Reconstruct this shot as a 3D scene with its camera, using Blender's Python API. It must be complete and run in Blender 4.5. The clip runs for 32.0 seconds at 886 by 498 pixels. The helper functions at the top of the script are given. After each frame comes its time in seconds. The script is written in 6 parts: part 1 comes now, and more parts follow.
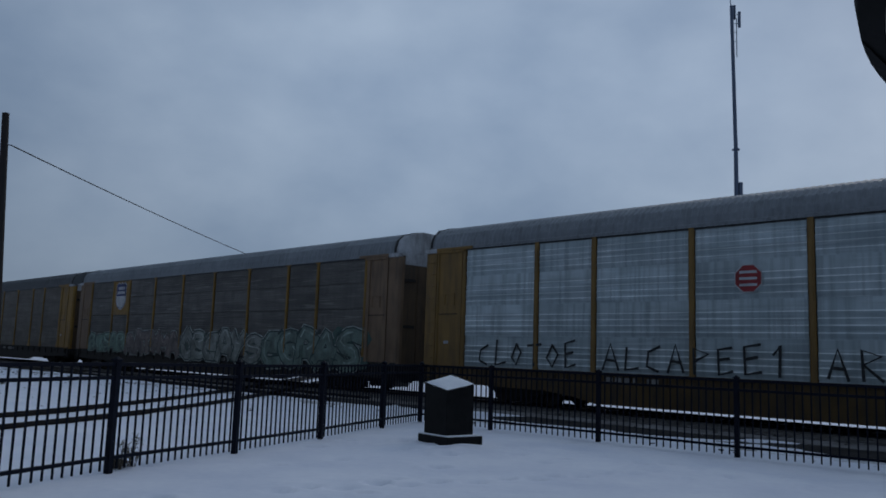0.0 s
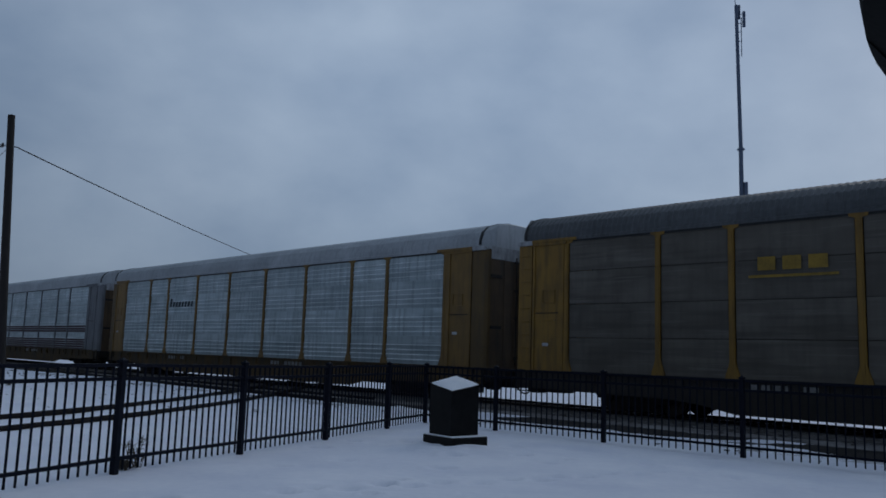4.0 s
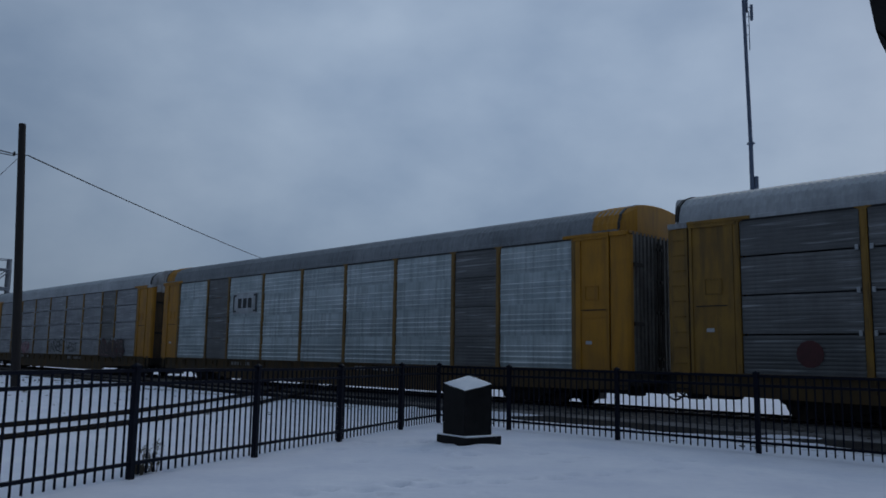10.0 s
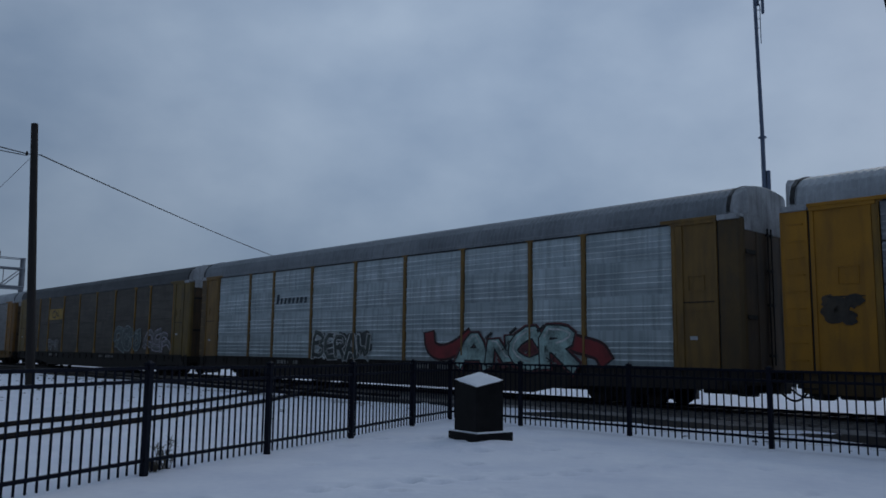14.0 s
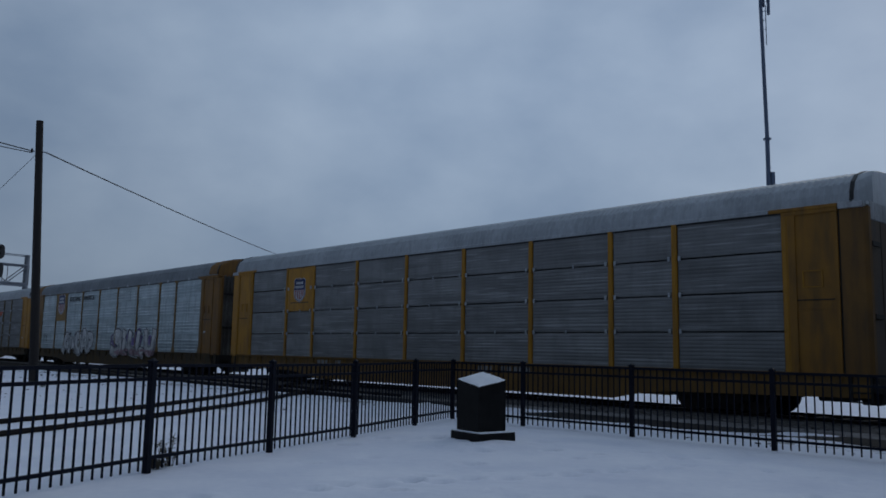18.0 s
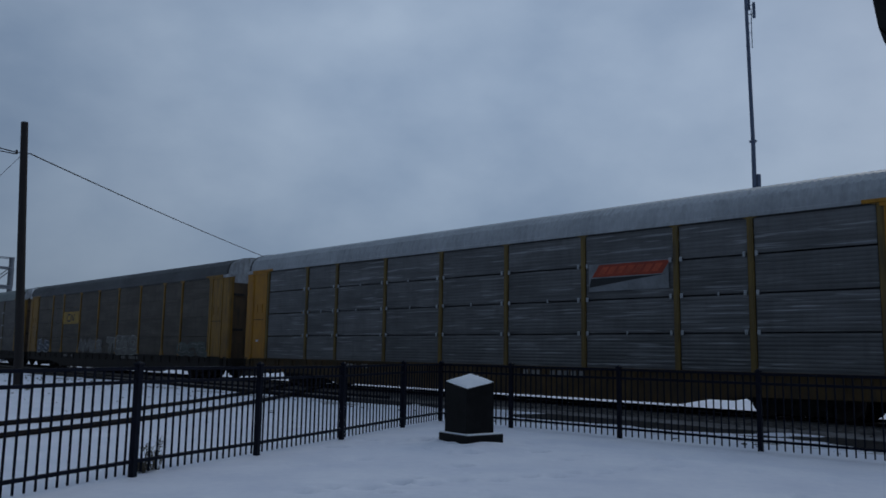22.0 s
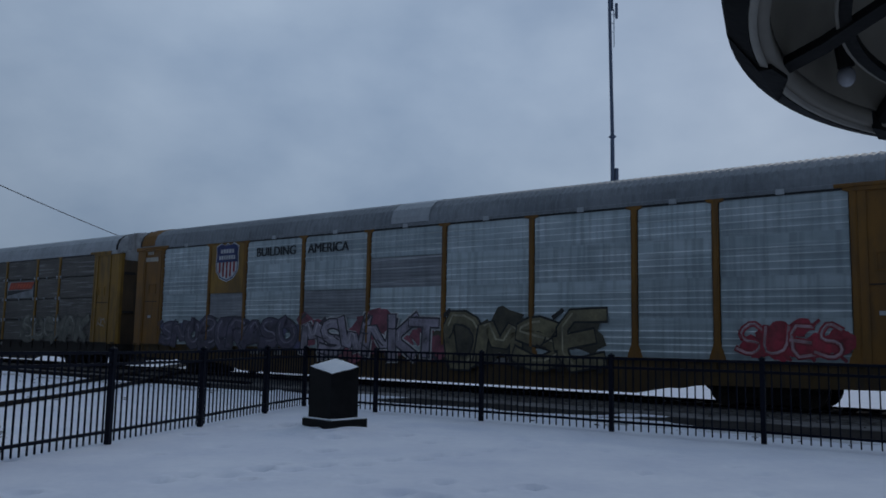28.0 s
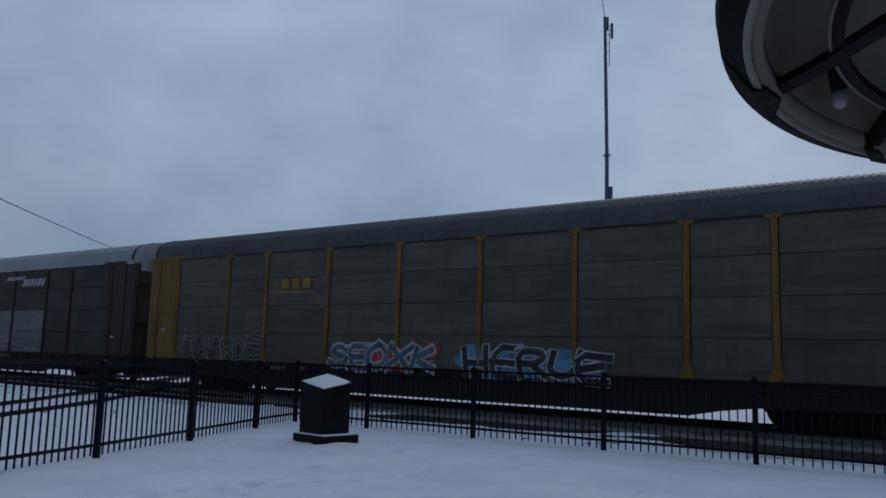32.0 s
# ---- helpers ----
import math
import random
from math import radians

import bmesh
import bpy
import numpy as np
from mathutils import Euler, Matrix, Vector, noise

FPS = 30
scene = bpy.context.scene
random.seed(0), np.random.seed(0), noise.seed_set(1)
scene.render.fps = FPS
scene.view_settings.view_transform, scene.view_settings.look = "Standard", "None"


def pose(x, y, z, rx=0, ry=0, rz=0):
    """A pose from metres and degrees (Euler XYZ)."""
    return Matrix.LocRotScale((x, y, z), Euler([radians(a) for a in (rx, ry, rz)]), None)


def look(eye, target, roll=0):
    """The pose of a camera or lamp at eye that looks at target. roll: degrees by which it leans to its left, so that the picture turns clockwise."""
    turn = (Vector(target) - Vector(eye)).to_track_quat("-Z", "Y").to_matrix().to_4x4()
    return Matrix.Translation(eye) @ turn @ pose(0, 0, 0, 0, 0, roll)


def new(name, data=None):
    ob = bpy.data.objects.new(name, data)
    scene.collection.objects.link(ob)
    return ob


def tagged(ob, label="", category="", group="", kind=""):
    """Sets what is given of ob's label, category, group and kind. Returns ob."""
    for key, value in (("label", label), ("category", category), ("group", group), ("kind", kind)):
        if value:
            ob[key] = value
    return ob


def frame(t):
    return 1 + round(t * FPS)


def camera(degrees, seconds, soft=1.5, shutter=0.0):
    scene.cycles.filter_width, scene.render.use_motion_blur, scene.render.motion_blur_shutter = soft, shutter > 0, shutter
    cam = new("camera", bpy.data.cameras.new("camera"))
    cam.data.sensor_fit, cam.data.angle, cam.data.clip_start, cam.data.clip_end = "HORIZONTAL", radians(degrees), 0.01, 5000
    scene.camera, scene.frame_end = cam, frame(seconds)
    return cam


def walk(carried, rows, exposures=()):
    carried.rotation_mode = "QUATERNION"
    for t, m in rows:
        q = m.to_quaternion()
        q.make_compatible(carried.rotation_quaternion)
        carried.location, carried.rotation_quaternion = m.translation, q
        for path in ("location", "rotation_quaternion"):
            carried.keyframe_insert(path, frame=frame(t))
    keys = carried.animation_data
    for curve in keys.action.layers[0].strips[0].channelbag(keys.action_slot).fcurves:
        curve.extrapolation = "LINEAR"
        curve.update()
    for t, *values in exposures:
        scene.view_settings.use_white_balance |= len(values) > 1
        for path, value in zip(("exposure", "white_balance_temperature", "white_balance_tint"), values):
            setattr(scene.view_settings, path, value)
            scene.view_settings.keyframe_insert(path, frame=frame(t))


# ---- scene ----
EYE = 1.38
cam = camera(57.7, 32.0, soft=1.65)
# seconds, yaw, pitch, roll of a camera that stands on one spot and is turned by its holder
TURNS = (
    (0, 0.0, 7.5, -1.95), (0.5, 0.13, 7.6, -1.97), (1, 0.24, 7.62, -2.06), (1.5, 0.17, 7.51, -1.87),
    (2, 0.05, 7.52, -1.77), (2.5, 0.04, 7.76, -1.84), (3, 0.16, 7.91, -2.13), (3.5, 0.41, 7.69, -1.93),
    (5.5, -0.02, 7.43, -1.53), (6, 0.36, 7.93, -1.59), (6.5, 0.76, 8.31, -1.6), (7, 1.1, 8.38, -1.8),
    (7.5, 1.31, 8.33, -1.57), (8, 1.27, 7.94, -1.5), (8.5, 1.26, 7.47, -1.39), (9, 1.17, 7.28, -1.0),
    (9.5, 0.89, 7.14, -1.1), (10, 1.21, 7.52, -0.93), (10.5, 1.66, 7.78, -1.06), (11, 2.0, 7.94, -1.06),
    (11.5, 2.37, 8.54, -0.77), (12, 1.77, 7.48, -1.26), (12.5, 1.6, 7.06, -0.73), (13, 2.08, 6.93, -0.71),
    (13.5, 1.92, 7.0, -0.47), (14, 2.0, 7.26, -0.68), (14.5, 1.62, 7.24, -0.97), (16.5, 2.05, 7.14, -0.66),
    (17, 1.78, 6.6, -0.76), (17.5, 1.85, 6.73, -0.8), (18, 2.2, 7.23, -1.08), (18.5, 2.9, 7.57, -1.01),
    (19, 2.59, 7.97, -1.28), (19.5, 2.02, 8.04, -1.05), (20, 1.71, 7.61, -0.89), (20.5, 1.46, 7.05, -0.99),
    (21, 1.12, 7.21, -1.07), (21.5, 1.13, 7.07, -0.93), (22, 1.35, 7.38, -0.93), (22.5, 1.39, 7.38, -0.92),
    (23, 1.27, 7.44, -1.05), (23.5, 1.36, 7.44, -1.22), (24, 1.49, 7.33, -1.23), (24.5, 1.58, 7.24, -1.24),
    (25, 1.58, 7.24, -0.93), (25.5, 1.25, 7.11, -0.78), (26.6, 1.3, 7.05, -0.9), (27.1, 0.35, 6.75, -1.05),
    (27.5, -3.19, 6.49, -1.24), (28, -8.12, 6.48, -1.04), (28.5, -9.25, 6.88, -1.56), (29, -9.34, 6.96, -1.46),
    (29.5, -9.15, 7.07, -1.51), (30, -9.0, 7.22, -1.39), (30.5, -8.79, 7.03, -1.86), (31, -8.46, 7.22, -1.75),
    (31.5, -8.31, 7.37, -1.48), (32, -8.64, 7.64, -1.69),
)
walk(cam, [(t, pose(0, 0, EYE, 90 + pitch, roll, yaw)) for t, yaw, pitch, roll in TURNS], [(0, 0.0), (27.2, 0.0), (28.2, 0.01), (29.0, 0.05), (30.0, 0.09), (31.0, 0.09), (32.0, 0.07)])

# ---- light: overcast winter afternoon ----
SUN_WAY = (0.557, 0.663, 0.5)
world = bpy.data.worlds.new("overcast")
scene.world = world
world.use_nodes = True
wn, wl = world.node_tree.nodes, world.node_tree.links
wn.clear()
w_out, w_bg = wn.new("ShaderNodeOutputWorld"), wn.new("ShaderNodeBackground")
w_sky = wn.new("ShaderNodeTexSky")
w_sky.sky_type, w_sky.sun_disc = "NISHITA", False
w_sky.sun_elevation, w_sky.sun_rotation = radians(30), radians(40)
w_dim = wn.new("ShaderNodeVectorMath")
w_dim.operation = "SCALE"
w_dim.inputs["Scale"].default_value = 0.08
w_co, w_map = wn.new("ShaderNodeTexCoord"), wn.new("ShaderNodeMapping")
w_map.inputs["Scale"].default_value = (1.0, 1.0, 1.6)
w_n1, w_n2 = wn.new("ShaderNodeTexNoise"), wn.new("ShaderNodeTexNoise")
w_n1.inputs["Scale"].default_value, w_n1.inputs["Detail"].default_value = 2.2, 3
w_n2.inputs["Scale"].default_value, w_n2.inputs["Detail"].default_value = 7.5, 5
w_add = wn.new("ShaderNodeMath")
w_add.operation = "MULTIPLY_ADD"
w_add.inputs[1].default_value = 0.5
w_ramp = wn.new("ShaderNodeValToRGB")
w_ramp.color_ramp.elements[0].position, w_ramp.color_ramp.elements[0].color = 0.53, (0.212, 0.3, 0.445, 1)
w_ramp.color_ramp.elements[1].position, w_ramp.color_ramp.elements[1].color = 1.0, (0.375, 0.475, 0.62, 1)
w_mix = wn.new("ShaderNodeMix")
w_mix.data_type = "RGBA"
w_mix.inputs["Factor"].default_value = 0.92
wl.new(w_co.outputs["Generated"], w_map.inputs["Vector"])
wl.new(w_map.outputs["Vector"], w_n1.inputs["Vector"])
wl.new(w_map.outputs["Vector"], w_n2.inputs["Vector"])
wl.new(w_n2.outputs["Fac"], w_add.inputs[0])
wl.new(w_n1.outputs["Fac"], w_add.inputs[2])
wl.new(w_add.outputs["Value"], w_ramp.inputs["Fac"])
wl.new(w_sky.outputs["Color"], w_dim.inputs[0])
wl.new(w_dim.outputs["Vector"], w_mix.inputs["A"])
wl.new(w_ramp.outputs["Color"], w_mix.inputs["B"])
# the cloud cover is brightest round the veiled sun, ahead and to the right
w_dot, w_glow = wn.new("ShaderNodeVectorMath"), wn.new("ShaderNodeValToRGB")
w_dot.operation = "DOT_PRODUCT"
w_dot.inputs[1].default_value = SUN_WAY
w_half = wn.new("ShaderNodeMapRange")
w_half.inputs["From Min"].default_value, w_half.inputs["From Max"].default_value = -1.0, 1.0
g = w_glow.color_ramp
g.elements[0].position, g.elements[0].color = 0.0, (0.22, 0.22, 0.22, 1)
g.elements[1].position, g.elements[1].color = 1.0, (1.03, 1.03, 1.03, 1)
for p, v in ((0.5, 0.5), (0.66, 0.77), (0.85, 0.985)):
    g.elements.new(p).color = (v, v, v, 1)
w_mul = wn.new("ShaderNodeVectorMath")
w_mul.operation = "MULTIPLY"
wl.new(w_co.outputs["Generated"], w_dot.inputs[0])
wl.new(w_dot.outputs["Value"], w_half.inputs["Value"])
wl.new(w_half.outputs["Result"], w_glow.inputs["Fac"])
wl.new(w_mix.outputs["Result"], w_mul.inputs[0])
wl.new(w_glow.outputs["Color"], w_mul.inputs[1])
w_sep, w_low, w_lay = wn.new("ShaderNodeSeparateXYZ"), wn.new("ShaderNodeMapRange"), wn.new("ShaderNodeVectorMath")
w_low.inputs["From Min"].default_value, w_low.inputs["From Max"].default_value = 0.05, 0.32
w_low.inputs["To Min"].default_value, w_low.inputs["To Max"].default_value = 0.87, 1.0
w_lay.operation = "SCALE"
wl.new(w_co.outputs["Generated"], w_sep.inputs["Vector"])
wl.new(w_sep.outputs["Z"], w_low.inputs["Value"])
wl.new(w_mul.outputs["Vector"], w_lay.inputs[0])
wl.new(w_low.outputs["Result"], w_lay.inputs["Scale"])
wl.new(w_lay.outputs["Vector"], w_bg.inputs["Color"])
wl.new(w_bg.outputs["Background"], w_out.inputs["Surface"])
w_bg.inputs["Strength"].default_value = 0.93

sun = new("sun", bpy.data.lights.new("sun", "SUN"))
sun.data.energy, sun.data.angle, sun.data.color = 0.3, radians(30), (1.0, 0.96, 0.9)
sun.matrix_world = look([c * 100 for c in SUN_WAY], (0, 0, 0))


# ---- materials ----
def mat(name, dark, light, rough=0.6, metal=0.0, scale=3.0, fine=40.0, bump=0.15, vary=0.0, grime=None, grime_amount=0.0, stretch=(1, 1, 1), spec=0.5):
    """Two tones mixed by coarse and fine noise, with bump; vary: from piece to piece; grime: a darker dirt in streaks."""
    m = bpy.data.materials.new(name)
    m.use_nodes = True
    ns, ls = m.node_tree.nodes, m.node_tree.links
    bsdf = ns["Principled BSDF"]
    bsdf.inputs["Metallic"].default_value = metal
    bsdf.inputs["Specular IOR Level"].default_value = spec
    co, info = ns.new("ShaderNodeTexCoord"), ns.new("ShaderNodeObjectInfo")
    off = ns.new("ShaderNodeVectorMath")
    off.operation = "MULTIPLY_ADD"
    off.inputs[1].default_value = stretch
    seed = ns.new("ShaderNodeMath")
    seed.operation = "MULTIPLY"
    seed.inputs[1].default_value = 37.0
    ls.new(info.outputs["Random"], seed.inputs[0])
    ls.new(co.outputs["Object"], off.inputs[0])
    ls.new(seed.outputs["Value"], off.inputs[2])
    a, b = ns.new("ShaderNodeTexNoise"), ns.new("ShaderNodeTexNoise")
    a.inputs["Scale"].default_value, a.inputs["Detail"].default_value = scale, 6
    b.inputs["Scale"].default_value, b.inputs["Detail"].default_value = fine, 4
    ls.new(off.outputs["Vector"], a.inputs["Vector"])
    ls.new(off.outputs["Vector"], b.inputs["Vector"])
    both = ns.new("ShaderNodeMath")
    both.operation = "MULTIPLY_ADD"
    both.inputs[1].default_value = 0.35
    ls.new(b.outputs["Fac"], both.inputs[0])
    ls.new(a.outputs["Fac"], both.inputs[2])
    ramp = ns.new("ShaderNodeValToRGB")
    ramp.color_ramp.elements[0].position, ramp.color_ramp.elements[0].color = 0.42, (*dark, 1)
    ramp.color_ramp.elements[1].position, ramp.color_ramp.elements[1].color = 0.92, (*light, 1)
    ls.new(both.outputs["Value"], ramp.inputs["Fac"])
    colour = ramp.outputs["Color"]
    if vary:
        span = ns.new("ShaderNodeMapRange")
        span.inputs["To Min"].default_value, span.inputs["To Max"].default_value = 1 - vary, 1 + vary
        ls.new(info.outputs["Random"], span.inputs["Value"])
        tint = ns.new("ShaderNodeVectorMath")
        tint.operation = "SCALE"
        ls.new(colour, tint.inputs[0])
        ls.new(span.outputs["Result"], tint.inputs["Scale"])
        colour = tint.outputs["Vector"]
    if grime:
        g, gr = ns.new("ShaderNodeTexNoise"), ns.new("ShaderNodeValToRGB")
        sm = ns.new("ShaderNodeVectorMath")
        sm.operation = "MULTIPLY"
        sm.inputs[1].default_value = (6.0, 6.0, 0.9)
        ls.new(off.outputs["Vector"], sm.inputs[0])
        ls.new(sm.outputs["Vector"], g.inputs["Vector"])
        g.inputs["Scale"].default_value, g.inputs["Detail"].default_value = 1.0, 6
        gr.color_ramp.elements[0].position, gr.color_ramp.elements[1].position = 0.45, 0.72
        amount = ns.new("ShaderNodeMath")
        amount.operation = "MULTIPLY"
        amount.inputs[1].default_value = grime_amount
        ls.new(g.outputs["Fac"], gr.inputs["Fac"])
        ls.new(gr.outputs["Color"], amount.inputs[0])
        mx = ns.new("ShaderNodeMix")
        mx.data_type = "RGBA"
        ls.new(amount.outputs["Value"], mx.inputs["Factor"])
        ls.new(colour, mx.inputs["A"])
        mx.inputs["B"].default_value = (*grime, 1)
        colour = mx.outputs["Result"]
    ls.new(colour, bsdf.inputs["Base Color"])
    rr = ns.new("ShaderNodeMapRange")
    rr.inputs["To Min"].default_value, rr.inputs["To Max"].default_value = max(rough - 0.12, 0.05), min(rough + 0.12, 1)
    ls.new(a.outputs["Fac"], rr.inputs["Value"])
    ls.new(rr.outputs["Result"], bsdf.inputs["Roughness"])
    bp = ns.new("ShaderNodeBump")
    bp.inputs["Strength"].default_value, bp.inputs["Distance"].default_value = bump, 0.02
    ls.new(both.outputs["Value"], bp.inputs["Height"])
    ls.new(bp.outputs["Normal"], bsdf.inputs["Normal"])
    return m


DIRT = (0.035, 0.03, 0.026)
SNOW = mat("snow", (0.70, 0.73, 0.835), (0.855, 0.87, 0.935), 0.75, scale=1.1, fine=9, bump=0.6)
SNOW_ON = mat("lying_snow", (0.72, 0.75, 0.80), (0.86, 0.87, 0.90), 0.7, scale=4, fine=30, bump=0.3)
BALLAST = mat("ballast", (0.026, 0.023, 0.021), (0.085, 0.078, 0.074), 0.95, scale=1.2, fine=18, bump=1.0, spec=0.1, grime=(0.5, 0.52, 0.56), grime_amount=0.3)
BALLAST_SNOWY = mat("snowy_ballast", (0.3, 0.3, 0.31), (0.66, 0.67, 0.71), 0.9, scale=1.6, fine=12, bump=1.0, spec=0.15)
BALLAST_GREY = mat("grey_gravel", (0.09, 0.085, 0.084), (0.26, 0.255, 0.26), 0.95, scale=1.4, fine=14, bump=1.0, spec=0.1)
BALLAST_WET = mat("wet_ground", (0.014, 0.013, 0.013), (0.04, 0.037, 0.036), 0.85, scale=1.4, fine=14, bump=0.8, spec=0.15)
TIE = mat("tie_wood", (0.02, 0.017, 0.014), (0.06, 0.05, 0.042), 0.9, scale=4, bump=0.5)
RAIL = mat("rail_steel", (0.01, 0.009, 0.009), (0.026, 0.021, 0.019), 0.7, 0.2, scale=5, bump=0.2, spec=0.15)
FENCE = mat("black_enamel", (0.003, 0.0045, 0.010), (0.007, 0.009, 0.018), 0.5, scale=8, bump=0.05, spec=0.1)
STONE = mat("black_granite", (0.004, 0.004, 0.004), (0.012, 0.0115, 0.0115), 0.42, scale=6, fine=120, bump=0.04, spec=0.12)
POLE_WOOD = mat("pole_wood", (0.01, 0.008, 0.008), (0.028, 0.023, 0.021), 0.9, scale=4, stretch=(6, 6, 0.6), bump=0.5)
WIRE = mat("cable_black", (0.012, 0.012, 0.014), (0.02, 0.02, 0.022), 0.7)
GALV = mat("galvanised_steel", (0.13, 0.145, 0.165), (0.22, 0.235, 0.26), 0.5, 0.5, scale=2, bump=0.05)
MAST_GREY = mat("mast_grey", (0.07, 0.095, 0.15), (0.11, 0.145, 0.21), 0.55, 0.2, scale=1, bump=0.05)
BLACK = mat("black_paint", (0.006, 0.006, 0.007), (0.016, 0.016, 0.017), 0.5, scale=3)
BARK = mat("bark", (0.05, 0.045, 0.042), (0.12, 0.11, 0.105), 0.9, scale=6, bump=0.5)
FAR_WALL = mat("block_wall", (0.2, 0.2, 0.21), (0.3, 0.3, 0.31), 0.9, scale=1)
FAR_ROOF = mat("shingle", (0.03, 0.028, 0.03), (0.07, 0.065, 0.066), 0.9, scale=2)
WEED = mat("dry_weed", (0.05, 0.042, 0.03), (0.11, 0.09, 0.06), 0.9, scale=9)
GLASS_LAMP = mat("bulb_glass", (0.16, 0.16, 0.17), (0.26, 0.26, 0.27), 0.15, scale=3, bump=0.0)
SHADE_IN = mat("shade_grey", (0.10, 0.09, 0.073), (0.155, 0.14, 0.115), 0.5, scale=3, bump=0.05, spec=0.2)
RIM_GREY = mat("rim_grey", (0.15, 0.14, 0.12), (0.22, 0.205, 0.175), 0.5, scale=12, bump=0.05, spec=0.2)
CAST_BLACK = mat("cast_black", (0.004, 0.004, 0.004), (0.009, 0.0085, 0.008), 0.7, scale=9, fine=60, bump=0.2, spec=0.1)
REFLECTOR = mat("dull_reflector", (0.12, 0.108, 0.086), (0.18, 0.162, 0.13), 0.55, scale=3, bump=0.05, spec=0.2)
GUNK = mat("truck_black", (0.006, 0.006, 0.006), (0.022, 0.019, 0.017), 0.85, scale=4, bump=0.4)
WHEEL = mat("wheel_steel", (0.02, 0.016, 0.014), (0.05, 0.04, 0.034), 0.6, 0.5, scale=6)

def panel_mat(name, dark, light, glint, lines=0.35, plaid=0.3, vary=0.12, dirt=DIRT, dirt_amount=0.5, rough=0.5, metal=0.2):
    """Weathered ribbed sheet: long level scuffs with their glint painted in as pale streaks, faint upright bands, dirt
    in blotches.
    """
    m = bpy.data.materials.new(name)
    m.use_nodes = True
    ns, ls = m.node_tree.nodes, m.node_tree.links
    bsdf = ns["Principled BSDF"]
    bsdf.inputs["Metallic"].default_value = metal
    co, info, seed = ns.new("ShaderNodeTexCoord"), ns.new("ShaderNodeObjectInfo"), ns.new("ShaderNodeMath")
    seed.operation = "MULTIPLY"
    seed.inputs[1].default_value = 53.0
    ls.new(info.outputs["Random"], seed.inputs[0])

    def field(stretch, detail, lo, hi):
        v, n, k = ns.new("ShaderNodeVectorMath"), ns.new("ShaderNodeTexNoise"), ns.new("ShaderNodeMapRange")
        v.operation = "MULTIPLY_ADD"
        v.inputs[1].default_value = stretch
        ls.new(co.outputs["Object"], v.inputs[0])
        ls.new(seed.outputs["Value"], v.inputs[2])
        ls.new(v.outputs["Vector"], n.inputs["Vector"])
        n.inputs["Scale"].default_value, n.inputs["Detail"].default_value = 1.0, detail
        k.inputs["From Min"].default_value, k.inputs["From Max"].default_value = lo, hi
        ls.new(n.outputs["Fac"], k.inputs["Value"])
        return k.outputs["Result"]

    def mix(fac, a, b, amount):
        x, q = ns.new("ShaderNodeMix"), ns.new("ShaderNodeMath")
        x.data_type, q.operation = "RGBA", "MULTIPLY"
        q.inputs[1].default_value = amount
        ls.new(fac, q.inputs[0])
        ls.new(q.outputs["Value"], x.inputs["Factor"])
        for socket, value in (("A", a), ("B", b)):
            if isinstance(value, tuple):
                x.inputs[socket].default_value = (*value, 1)
            else:
                ls.new(value, x.inputs[socket])
        return x.outputs["Result"]

    colour = mix(field((0.7, 1, 1.3), 5, 0.35, 0.68), dark, light, 1.0)
    colour = mix(field((7.5, 1, 0.25), 2, 0.45, 0.66), colour, tuple(c * 0.55 for c in dark), plaid)
    colour = mix(field((0.28, 1, 5.0), 2, 0.5, 0.62), colour, tuple(c * 0.6 for c in dark), 0.4)
    # glint along the level scuffs, laid on as pale colour
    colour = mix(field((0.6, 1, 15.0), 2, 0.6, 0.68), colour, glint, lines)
    colour = mix(field((2.2, 1, 1.1), 6, 0.54, 0.75), colour, dirt, dirt_amount)
    span, tint = ns.new("ShaderNodeMapRange"), ns.new("ShaderNodeVectorMath")
    span.inputs["To Min"].default_value, span.inputs["To Max"].default_value = 1 - vary, 1 + vary
    ls.new(info.outputs["Random"], span.inputs["Value"])
    tint.operation = "SCALE"
    ls.new(colour, tint.inputs[0])
    ls.new(span.outputs["Result"], tint.inputs["Scale"])
    ls.new(tint.outputs["Vector"], bsdf.inputs["Base Color"])
    bsdf.inputs["Roughness"].default_value = rough
    return m


